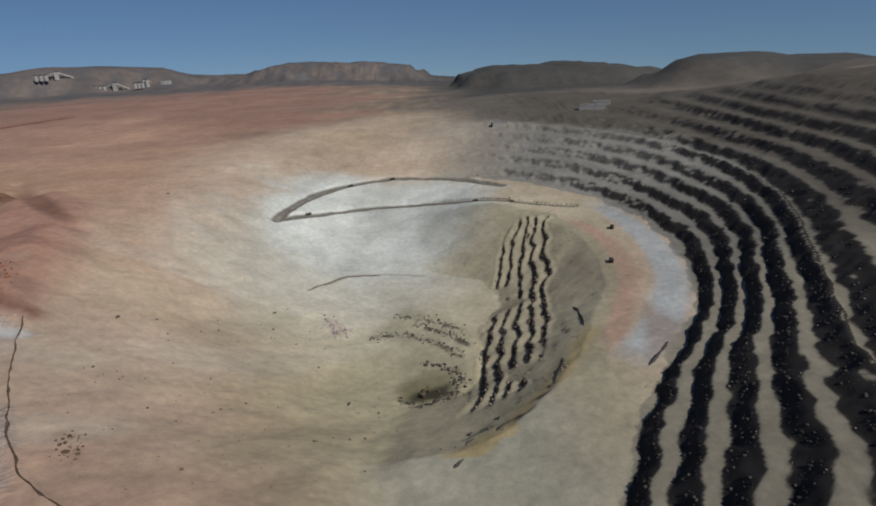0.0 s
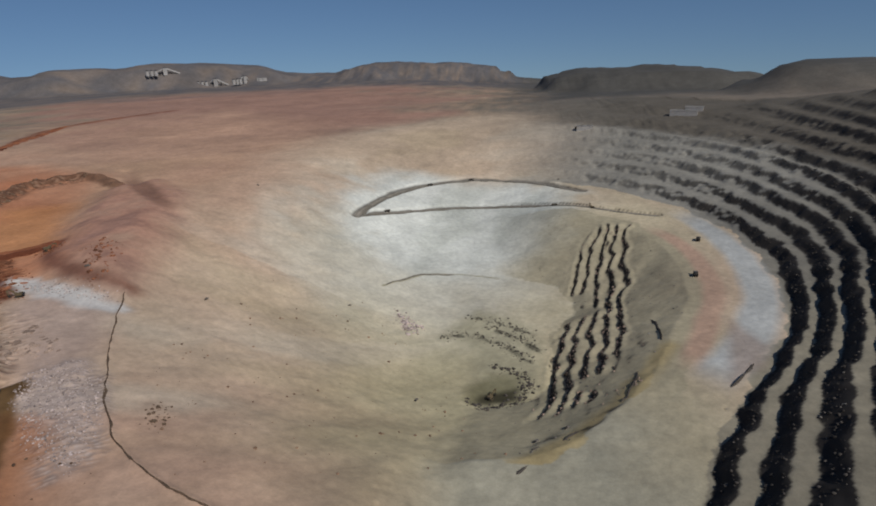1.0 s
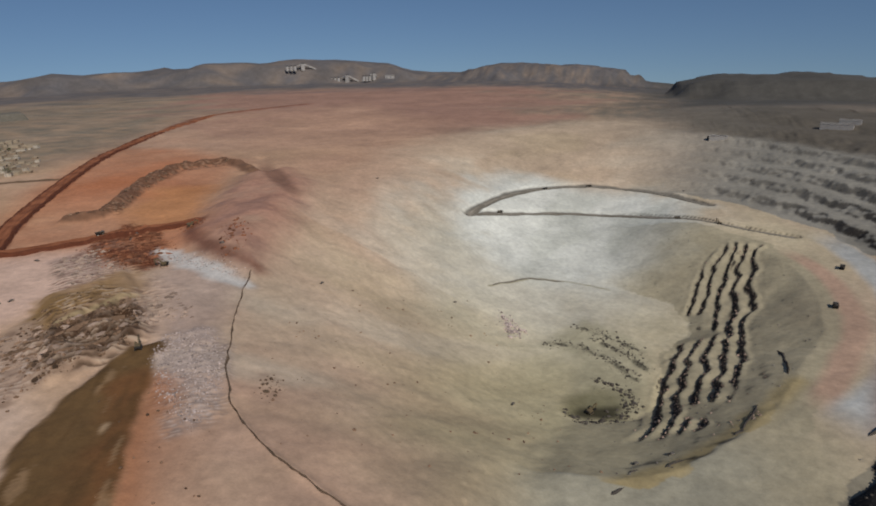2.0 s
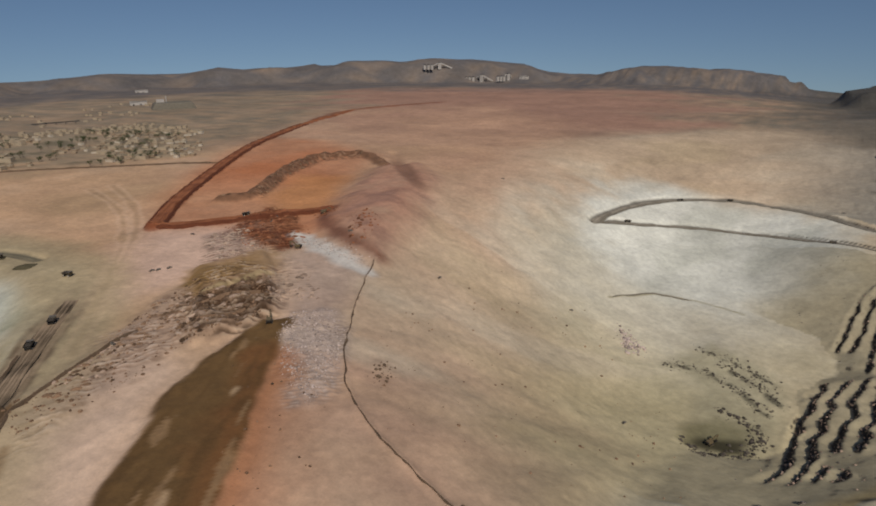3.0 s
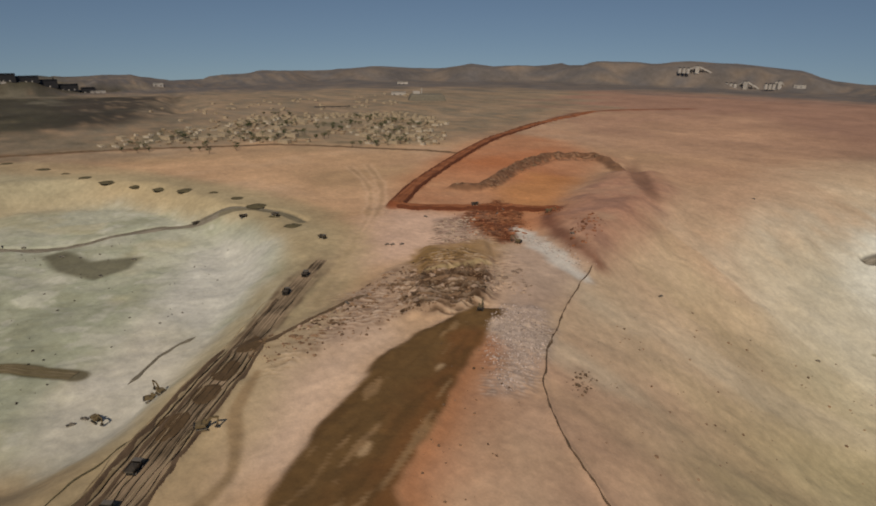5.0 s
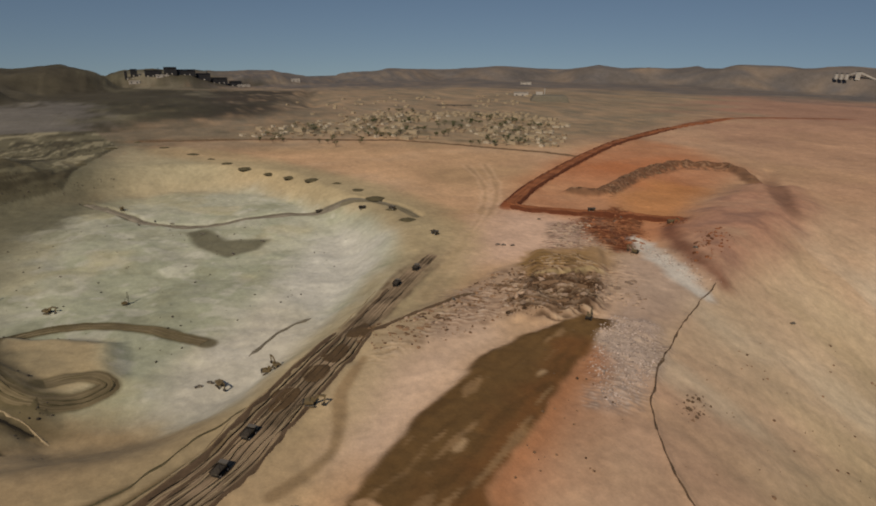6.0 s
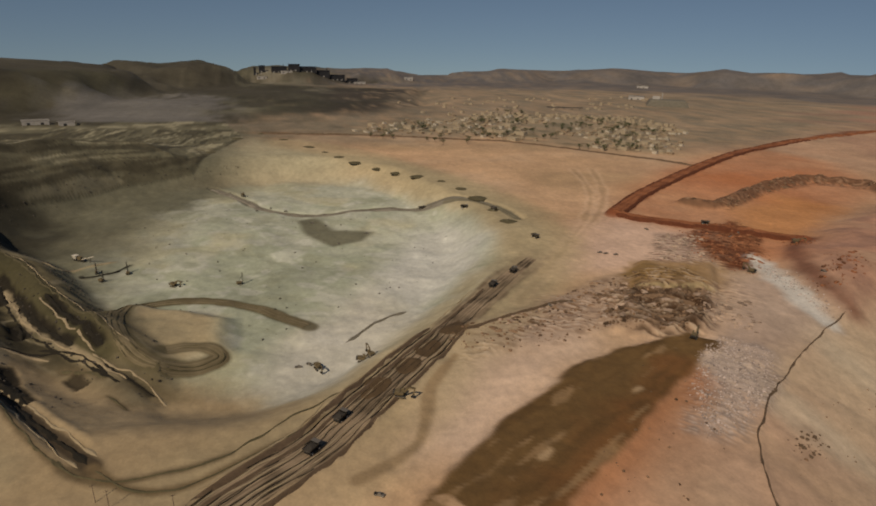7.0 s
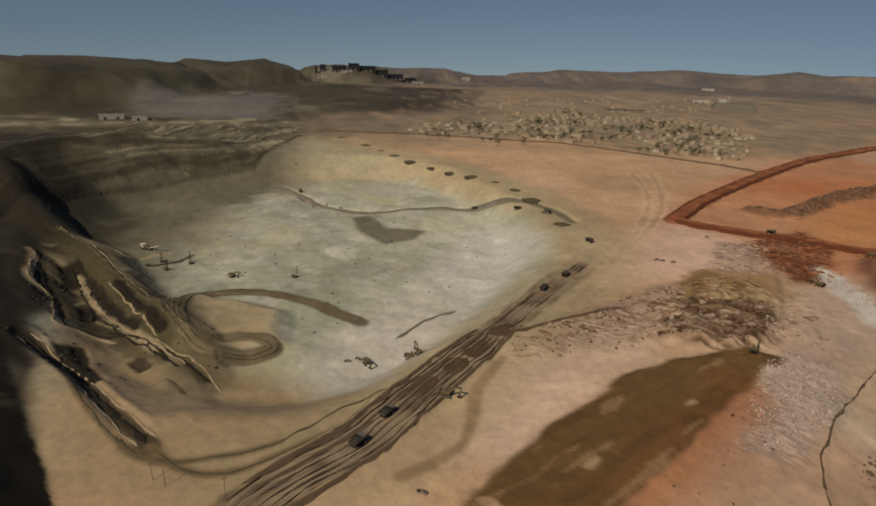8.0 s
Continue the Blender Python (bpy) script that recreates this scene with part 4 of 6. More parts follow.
# ---- building helpers ----
def block(bm, centre, size, turn=0.0, taper=1.0, slope=(0, 0)):
    """A box; taper narrows its top, slope shifts the top."""
    cx, cy, cz = centre
    sx, sy, sz = (s / 2 for s in size)
    c, s = math.cos(turn), math.sin(turn)
    v = []
    for dz, k in ((-sz, 1.0), (sz, taper)):
        ox, oy = (slope if dz > 0 else (0, 0))
        for dx, dy in ((-sx, -sy), (sx, -sy), (sx, sy), (-sx, sy)):
            x, y = dx * k + ox, dy * k + oy
            v.append(bm.verts.new((cx + x * c - y * s, cy + x * s + y * c, cz + dz)))
    for f in ((3, 2, 1, 0), (4, 5, 6, 7), (0, 1, 5, 4), (1, 2, 6, 5), (2, 3, 7, 6), (3, 0, 4, 7)):
        bm.faces.new([v[k] for k in f])


def rod(bm, a, b, r, sides=8, r2=None):
    """A round bar from a to b."""
    a, b = Vector(a), Vector(b)
    q = (b - a).to_track_quat("Z", "Y")
    rings = []
    for p, rad in ((a, r), (b, r if r2 is None else r2)):
        rings.append([bm.verts.new(p + q @ Vector((math.cos(k * 2 * math.pi / sides) * rad, math.sin(k * 2 * math.pi / sides) * rad, 0)))
                      for k in range(sides)])
    for k in range(sides):
        bm.faces.new((rings[0][k], rings[0][(k + 1) % sides], rings[1][(k + 1) % sides], rings[1][k]))
    bm.faces.new(rings[0][::-1])
    bm.faces.new(rings[1])


def beam(bm, a, b, w, h):
    """A square bar from a to b."""
    a, b = Vector(a), Vector(b)
    q = (b - a).to_track_quat("Z", "Y")
    ends = [[bm.verts.new(p + q @ Vector((x * w / 2, y * h / 2, 0))) for x, y in ((-1, -1), (1, -1), (1, 1), (-1, 1))] for p in (a, b)]
    for k in range(4):
        bm.faces.new((ends[0][k], ends[0][(k + 1) % 4], ends[1][(k + 1) % 4], ends[1][k]))
    bm.faces.new(ends[0][::-1])
    bm.faces.new(ends[1])


def soften(bm, width):
    bmesh.ops.bevel(bm, geom=bm.edges[:], offset=width, segments=1, affect="EDGES", clamp_overlap=True)


def part(name, bm, mat, parent, label=""):
    mesh = bpy.data.meshes.new(name)
    bm.normal_update()
    bm.to_mesh(mesh)
    bm.free()
    mesh.materials.append(mat)
    ob = new(name, mesh)
    ob.parent = parent
    return tagged(ob, label)


def made(name, mat, parent, *calls, label="", bevel=0.0):
    """One part out of several shapes."""
    bm = bmesh.new()
    for call, args in calls:
        call(bm, *args)
    if bevel:
        soften(bm, bevel)
    return part(name, bm, mat, parent, label)


def thing(name, label, category, group=""):
    return tagged(new(name), label, category, group)


def stand(x, y, turn=0.0, sink=0.0):
    return pose(x, y, surface(x, y) - sink, 0, 0, turn)


def loose(name, verts, faces, mat, label, category, kind):
    mesh = bpy.data.meshes.new(name)
    mesh.from_pydata(verts, [], faces)
    mesh.materials.append(mat)
    mesh.update()
    return tagged(new(name, mesh), label, category, kind=kind)


# ---- roads and earth banks ----
def flowing(line, step):
    pts = [Vector((*p, 0)) for p in curved(line, 8)]
    out, carry = [pts[0]], 0.0
    for a, b in zip(pts[:-1], pts[1:]):
        d = (b - a).length
        s = step - carry
        while s <= d:
            out.append(a + (b - a) * (s / d))
            s += step
        carry = (carry + d) % step
    return out


def ribbon(name, line, width, mat, label, cells=12, step=4.0, lift=0.3, taper=1.0):
    """A worn road laid on the ground, with ragged edges."""
    pts = flowing(line, step)
    verts, faces, uvs = [], [], []
    for k, p in enumerate(pts):
        d = (pts[min(k + 1, len(pts) - 1)] - pts[max(k - 1, 0)]).normalized()
        side = Vector((-d.y, d.x, 0))
        for c in range(cells + 1):
            o = (c / cells - 0.5) * width * (1 + (taper - 1) * (k / len(pts)) ** 1.5)
            if c in (0, cells):
                o *= 1 + 0.16 * noise.noise((p.x * 0.09, p.y * 0.09, c))
            q = p + side * o
            drop = -0.5 if c in (0, cells) else lift
            verts.append((q.x, q.y, surface(q.x, q.y) + drop))
            uvs.append((o, k * step))
    for k in range(len(pts) - 1):
        for c in range(cells):
            i = k * (cells + 1) + c
            faces.append((i, i + cells + 1, i + cells + 2, i + 1))
    ob = loose(name, verts, [f[::-1] for f in faces], mat, label, "road", "structure")
    layer = ob.data.uv_layers.new(name="UVMap")
    for lo in ob.data.loops:
        layer.data[lo.index].uv = uvs[lo.vertex_index]
    for p in ob.data.polygons:
        p.use_smooth = True
    return ob


def bank(name, line, width, height, mat, label, step=2.5, offset=0.0, ragged=0.3):
    """A windrow of dumped earth that follows a line on the ground."""
    pts = flowing(line, step)
    verts, faces = [], []
    prof = ((-2.6, -1.6), (-0.7, 0.5), (-0.1, 1.0), (0.45, 0.8), (2.6, -1.6))
    sides, rise = [], []
    for k, p in enumerate(pts):
        d = (pts[min(k + 1, len(pts) - 1)] - pts[max(k - 1, 0)]).normalized()
        sides.append(Vector((-d.y, d.x, 0)))
        q, e = p + sides[-1] * offset, sides[-1] * 4
        rise.append((surface(q.x, q.y), (surface(q.x + e.x, q.y + e.y) - surface(q.x - e.x, q.y - e.y)) / 8))
    for k, p in enumerate(pts):
        near = rise[max(0, k - 3):k + 4]
        z0, tilt = (sum(r[j] for r in near) / len(near) for j in (0, 1))
        end = min(1, (k + .5) / 5, (len(pts) - k - .5) / 5)
        w = width * (0.85 + 0.5 * noise.noise((p.x * 0.05, p.y * 0.05, 3))) * (.35 + .65 * end) * (1 + ragged * noise.noise((p.x * .16, p.y * .16, 5)))
        h = height * (0.9 + 0.6 * noise.noise((p.x * 0.06, p.y * 0.06, 8)) + ragged * (noise.noise((p.x * .11, p.y * .11, 6)) - .25)) * end
        drift = ragged * 2.2 * noise.noise((p.x * .07, p.y * .07, 9 + offset))
        for u, v in prof:
            q = p + sides[k] * (offset + drift + u * w)
            verts.append((q.x, q.y, z0 + tilt * (u * w + drift) + v * h + 0.3 * end - .5 * (1 - end)))
    n = len(prof)
    for k in range(len(pts) - 1):
        for c in range(n - 1):
            i = k * n + c
            faces.append((i, i + 1, i + n + 1, i + n))
    ob = loose(name, verts, [f[::-1] for f in faces], mat, label, "earth bank", "structure")
    for p in ob.data.polygons:
        p.use_smooth = True
    return ob


ribbon("haul_road", HAUL_ROAD[:7], 28, road_dirt, "wide rutted dirt haul road beside the pale pit", cells=16, taper=0.4)
ribbon("red_road_1", RED_ROAD_UPPER[:7], 21, road_red, "dark red earth road climbing the hillside", cells=10)
ribbon("red_road_2", RED_ROAD_LOWER, 20, road_red, "dark red earth road to the loading place", cells=10)
ribbon("pit_road_1", PIT_ROAD_UPPER, 10, road_grey, "grey switchback road across the pale pit wall", cells=6)
ribbon("pit_road_2", PIT_ROAD_LOWER, 9, road_grey, "grey switchback road across the pale pit wall", cells=6)
ribbon("basin_road", BASIN_ROAD[:6], 11, road_grey, "grey dirt road round the pale basin", cells=6)
ribbon("town_road", TOWN_ROAD[1:], 9, road_olive, "olive brown dirt road along the edge of the town", cells=4)
ribbon("loop_road", LOOP, 15, road_olive, "olive rutted dirt road looping over the basin spur", cells=6)
bank("rim_berm", RIM_TRACK, 0.31, 0.65, earth_dark, "thin brown earth berm along the pit rim", step=1.5, ragged=.8)
bank("road_berm_1", HAUL_ROAD[1:5], 1.5, 1.5, earth_dark, "low earth berm along the haul road", offset=15.5)
bank("road_berm_2", HAUL_ROAD[1:5], 1.2, 1.4, earth_dark, "low earth berm along the haul road", offset=-14)
bank("road_berm_3", HAUL_ROAD[1:6], 1.3, 0.9, earth_dark, "ridge of graded earth along the haul road", offset=8.5)
bank("red_berm_1", RED_ROAD_UPPER[:6], 2.2, 2.2, earth_red, "dark red earth berm along the red road", offset=9.5)
bank("red_berm_2", RED_ROAD_UPPER[:6], 2.2, 2.0, earth_red, "dark red earth berm along the red road", offset=-9.5)
bank("red_berm_3", RED_ROAD_LOWER, 2.4, 2.4, earth_red, "dark red earth berm along the red road", offset=-9)
bank("pit_berm_1", PIT_ROAD_UPPER, 1.8, 2.0, earth_grey, "grey earth berm on the pit switchback", offset=-4.5)
bank("pit_berm_2", PIT_ROAD_LOWER, 1.6, 1.8, earth_grey, "grey earth berm on the pit switchback", offset=-4.0)
bank("basin_berm", BASIN_ROAD[:7], 1.8, 2.0, earth_grey, "grey earth berm round the pale basin", offset=5)
bank("town_berm", TOWN_ROAD, 2.2, 2.4, earth_dark, "brown earth bank before the town", offset=5)
bank("spoil_edge", [(-352, 98), (-372, 138), (-388, 184), (-396, 222)], 1.1, 1.8, earth_dark, "rough brown edge of the spoil ground")
for k, line in enumerate(([(-398, 276), (-388, 304), (-378, 330)], [(-386, 250), (-374, 282), (-362, 312)], [(-364, 232), (-354, 262), (-344, 288)])):
    bank("spoil_ridge_%d" % (k + 1), line, 0.9, 1.6, rock_brown, "crumbled brown ridge of tipped earth")
for k, line in enumerate(([(2, 306), (12, 318)], [(36, 350), (50, 364)], [(84, 398), (98, 425), (108, 452)], [(138, 500), (142, 535), (143, 565)], [(12, 338), (20, 346)])):
    bank("ramp_bank_%d" % (k + 1), line, 0.9, 2.0, rock_dark, "short dark rock bank beside the pit ramp", step=1.0, ragged=.8)
bank("berm_edge", [(168, 412), (186, 432), (200, 452)], 1.0, 2.2, rock_dark, "dark rock edge below the pale berm", step=1.2, ragged=.7)
bank("pit_track_berm", [(-170, 690), (-150, 722), (-127, 749), (-79, 768)], 1.0, 1.2, earth_grey, "thin earth ridge on the pit slope")
bank("basin_track_berm", [(-420, 30), (-452, 62), (-470, 96)], 1.2, 1.2, earth_grey, "thin earth ridge on the basin floor")


for k, (offset, line) in enumerate(((-10.5, HAUL_ROAD[:5]), (-6.5, HAUL_ROAD[:6]), (-2.5, HAUL_ROAD[:5]), (2.0, HAUL_ROAD[:5]), (6.0, HAUL_ROAD[:6]), (12.0, HAUL_ROAD[:5]))):
    bank("wheel_ridge_%d" % (k + 1), line, 0.32, 0.5, earth_black, "thin dark ridge of mud between wheel ruts", offset=offset, ragged=.7)
for k, (offset, line) in enumerate(((-8.5, HAUL_ROAD[:5]), (-4.5, HAUL_ROAD[:4]), (4.0, HAUL_ROAD[:5]), (10.0, HAUL_ROAD[:5]), (19.0, HAUL_ROAD[1:6]))):
    bank("graded_ridge_%d" % (k + 1), line, 0.42, 0.5, earth_pale, "thin pale ridge of graded sand on the haul road", offset=offset, ragged=.8)
for k, offset in enumerate((-5.5, -1.5, 2.5, 5.5)):
    bank("loop_ridge_%d" % (k + 1), LOOP if abs(offset) < 5 else LOOP[7:], 0.3, 0.5, earth_olive, "thin dark ridge along the looping dirt road", offset=offset, ragged=.6)
# worn ridges and gullies of the spur; black banks stand in for gully shade
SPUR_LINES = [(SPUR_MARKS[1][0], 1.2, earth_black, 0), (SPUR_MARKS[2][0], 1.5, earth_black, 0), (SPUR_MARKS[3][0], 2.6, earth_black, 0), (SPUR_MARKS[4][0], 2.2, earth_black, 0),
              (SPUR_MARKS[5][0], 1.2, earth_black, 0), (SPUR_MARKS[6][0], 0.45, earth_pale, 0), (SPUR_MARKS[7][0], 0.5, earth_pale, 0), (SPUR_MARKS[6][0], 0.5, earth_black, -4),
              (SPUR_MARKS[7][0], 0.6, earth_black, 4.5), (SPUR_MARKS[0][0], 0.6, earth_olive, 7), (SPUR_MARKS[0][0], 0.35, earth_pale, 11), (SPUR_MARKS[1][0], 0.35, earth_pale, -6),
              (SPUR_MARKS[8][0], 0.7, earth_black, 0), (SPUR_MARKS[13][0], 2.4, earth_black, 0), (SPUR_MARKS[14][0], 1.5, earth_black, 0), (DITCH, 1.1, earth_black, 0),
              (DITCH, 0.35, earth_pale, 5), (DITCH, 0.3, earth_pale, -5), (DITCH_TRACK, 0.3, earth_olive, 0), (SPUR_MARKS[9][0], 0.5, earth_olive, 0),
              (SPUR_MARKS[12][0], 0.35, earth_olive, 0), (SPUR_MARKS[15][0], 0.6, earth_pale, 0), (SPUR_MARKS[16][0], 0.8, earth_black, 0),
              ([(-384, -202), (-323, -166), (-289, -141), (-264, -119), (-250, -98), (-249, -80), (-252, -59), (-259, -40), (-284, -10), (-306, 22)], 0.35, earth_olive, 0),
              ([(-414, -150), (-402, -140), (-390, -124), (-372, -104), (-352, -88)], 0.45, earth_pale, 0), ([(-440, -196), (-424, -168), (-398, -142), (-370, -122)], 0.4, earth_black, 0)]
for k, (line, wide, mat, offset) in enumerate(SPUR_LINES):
    bank("spur_ridge_%d" % (k + 1), line, wide, wide * .8, mat, "worn earth ridge on the spur, black ones standing for gully shade", offset=offset, step=1.6, ragged=1.0)


def brown_patch(x, y, turn, long, wide, seed):
    rng = random.Random(seed)
    c, n = math.cos(radians(turn)), math.sin(radians(turn))
    verts, faces = [], []
    for k in range(6):
        for j in range(24):
            a = j * math.pi / 12
            r = k / 5 * (1 + (0.12 * math.sin(3 * a + seed) + 0.1 * rng.uniform(-1, 1)) * (k == 5))
            u, v = math.cos(a) * long * r, math.sin(a) * wide * r
            px, py = x + u * c - v * n, y + u * n + v * c
            verts.append((px, py, surface(px, py) + (0.5 if k < 5 else 0.15)))
            if k:
                faces.append(((k - 1) * 24 + j, k * 24 + j, k * 24 + (j + 1) % 24, (k - 1) * 24 + (j + 1) % 24))
    loose("damp_patch_%d" % seed, verts, faces, patch_earth, "dark brown earth patch on the haul road", "damp earth", "structure")


for k, (x, y, a, b) in enumerate(((-369, 106, 14, 9), (-345, 82, 14, 9), (-325, 64, 12, 9), (-304, 40, 15, 8))):
    brown_patch(x, y, 139, a, b, k + 1)


# ---- loose rock ----
PHI = (1 + 5 ** 0.5) / 2
ICO = np.array([(-1, PHI, 0), (1, PHI, 0), (-1, -PHI, 0), (1, -PHI, 0), (0, -1, PHI), (0, 1, PHI), (0, -1, -PHI), (0, 1, -PHI),
                (PHI, 0, -1), (PHI, 0, 1), (-PHI, 0, -1), (-PHI, 0, 1)]) / 1.9
ICO_FACES = ((0, 11, 5), (0, 5, 1), (0, 1, 7), (0, 7, 10), (0, 10, 11), (1, 5, 9), (5, 11, 4), (11, 10, 2), (10, 7, 6), (7, 1, 8),
             (3, 9, 4), (3, 4, 2), (3, 2, 6), (3, 6, 8), (3, 8, 9), (4, 9, 5), (2, 4, 11), (6, 2, 10), (8, 6, 7), (9, 8, 1))


def rocks(name, places, low, high, mat, label, seed):
    rng = np.random.default_rng(seed)
    verts, faces = [], []
    for x, y in places:
        s = low + (high - low) * rng.random() ** 3
        v = ICO * (1 + 0.35 * (rng.random((12, 1)) - 0.5)) * s * np.array([1, 0.6 + 0.5 * rng.random(), 0.5 + 0.3 * rng.random()])
        a = rng.random() * 6.28
        c, n = math.cos(a), math.sin(a)
        base, z = len(verts), surface(x, y) + 0.15 * s
        verts.extend((x + p[0] * c - p[1] * n, y + p[0] * n + p[1] * c, z + p[2]) for p in v)
        faces.extend((base + i, base + j, base + k) for i, j, k in ICO_FACES)
    return loose(name, verts, faces, mat, label, "rocks", "stuff")


def scatter(outline, count, seed, soft=4):
    rng = np.random.default_rng(seed)
    px, py = [p[0] for p in outline], [p[1] for p in outline]
    x, y = rng.uniform(min(px), max(px), count * 3), rng.uniform(min(py), max(py), count * 3)
    ok = within(x, y, outline, soft) > rng.random(count * 3)
    return list(zip(x[ok], y[ok]))[:count]


def streak(line, half, count, seed):
    """Places strewn along a line."""
    rng = np.random.default_rng(seed)
    pts = flowing(line, 2.0)
    return [(pts[k].x + rng.normal(0, half), pts[k].y + rng.normal(0, half)) for k in rng.integers(0, len(pts), count)]


def on_faces(keep, count, seed):
    """Places at random on the steep ground where keep is true."""
    rng = np.random.default_rng(seed)
    pick = np.flatnonzero(keep)
    pick = rng.choice(pick, min(count, len(pick)), replace=False)
    return [(fx[k] + rng.uniform(-1, 1), fy[k] + rng.uniform(-1, 1)) for k in pick]


rocks("rubble_rocks", scatter(RUBBLE, 1000, 1) + scatter(RUBBLE_CORE, 900, 51), 0.3, 1.6, rock_brown, "brown broken rock strewn over the spoil ground", 1)
rocks("gravel_rocks", scatter(GRAVEL, 1900, 2) + streak([(-440, 442), (-400, 434), (-350, 426)], 6, 500, 52), 0.25, 0.95, rock_pale, "pale pinkish broken stone spread over the ground", 2)
rocks("red_rocks", scatter([(-560, 430), (-520, 490), (-470, 480), (-420, 412), (-478, 390)], 600, 3), 0.3, 1.2, rock_red,
      "dark red broken rock round the loading place", 3)
rocks("red_bench_rocks", scatter([(-675, 500), (-660, 575), (-735, 690), (-785, 810), (-722, 900), (-700, 880), (-755, 800), (-700, 670), (-632, 550)], 500, 4),
      0.8, 3.0, rock_brown, "brown broken rock along the red hill bench", 4)
rocks("red_slope_rocks", scatter([(-300, 225), (-215, 140), (-150, 90), (-120, 120), (-190, 180), (-240, 250)], 70, 5), 0.3, 1.5, rock_brown,
      "brown stones scattered on the reddish slope", 5)
wall_zone = (steepness > 0.7) & (fx > 0) & (fx < 560) & (fy > 150) & (fy < 1150)
rocks("bench_rocks", on_faces(wall_zone, 4200, 6), 0.4, 1.6, rock_dark, "dark broken rock on the pit benches", 6)
rocks("cut_rocks", on_faces((steepness > .6) & (fx > 5) & (fx < 180) & (fy > 405) & (fy < 850), 900, 66), 0.4, 1.7, rock_dusty, "dusty broken rock on the cuts of the lower slope", 66)
rocks("bench_toe_rocks", on_faces((steepness > .35) & (steepness < .7) & (fx > 0) & (fx < 560) & (fy > 150) & (fy < 1150), 700, 7), 0.3, 1.3, rock_grey,
      "grey fallen stone along the bench edges", 7)
rocks("basin_wall_rocks", on_faces((steepness > .6) & (fx < -330) & (fy < -90) & (fy > -460), 1300, 8), 0.4, 1.5, rock_dark,
      "dark rock on the basin walls and spur", 8)
rocks("basin_stones", scatter([(-880, -80), (-760, 130), (-640, 190), (-460, 70), (-430, -40), (-560, -160), (-760, -220)], 230, 61), 0.3, 1.4, rock_dark,
      "dark stones strewn over the basin floor", 61)
rocks("slope_stones", scatter([(-290, 350), (-180, 220), (0, 330), (-60, 480), (-120, 640), (-280, 620)], 160, 9), 0.4, 1.6, rock_brown,
      "few stones lying on the smooth pit slope", 9)


rocks("outcrop_rocks", streak([(-80, 586), (-42, 591), (-10, 569), (18, 540)], 5, 230, 41) + streak([(-52, 636), (-11, 621), (24, 596)], 5, 210, 42)
      + streak([(-30, 610), (5, 590), (30, 560)], 4, 170, 43), 0.35, 1.6, rock_dark, "dark rock outcrop breaking through the pit floor", 41)
rocks("pond_rocks", streak([(-40, 460), (-28, 448), (0, 462), (14, 480), (12, 510), (-20, 524)], 4, 380, 44), 0.4, 2.2, rock_dark,
      "dark boulders round the hollow in the pit floor", 44)
rocks("boulder_pile", streak([(-134, 624), (-126, 606), (-112, 596)], 6, 170, 45), 0.7, 2.8, rock_pale, "pile of pale boulders on the pit slope", 45)
rocks("rim_stones", streak([(-110, 196), (-100, 190), (-84, 186)], 4, 90, 46) + streak([(-224, 290), (-212, 268)], 4, 60, 47), 0.4, 1.8, earth_dark,
      "dark stones lying by the pit rim", 46)
rocks("hill_stones", streak([(-490, 530), (-480, 515)], 6, 60, 48) + streak([(-420, 520), (-392, 470), (-378, 450)], 8, 120, 49), 0.6, 2.2, rock_red,
      "reddish boulders at the foot of the hill", 48)


def heap(bm, r, h, seed):
    """A tipped heap of earth with a lumpy skirt."""
    rng = random.Random(seed)
    rings = []
    for rad, z in ((1.0, -0.6), (0.72, 0.30 * h), (0.40, 0.72 * h), (0.14, h)):
        off = rng.random() * 3
        rings.append([bm.verts.new((math.cos(k * math.pi / 5 + off * 0.1) * r * rad * rng.uniform(.82, 1.18),
                                    math.sin(k * math.pi / 5 + off * 0.1) * r * rad * rng.uniform(.82, 1.18), z * rng.uniform(.9, 1.1))) for k in range(10)])
    for a, b in zip(rings[:-1], rings[1:]):
        for k in range(10):
            bm.faces.new((a[k], a[(k + 1) % 10], b[(k + 1) % 10], b[k]))
    bm.faces.new(rings[-1])


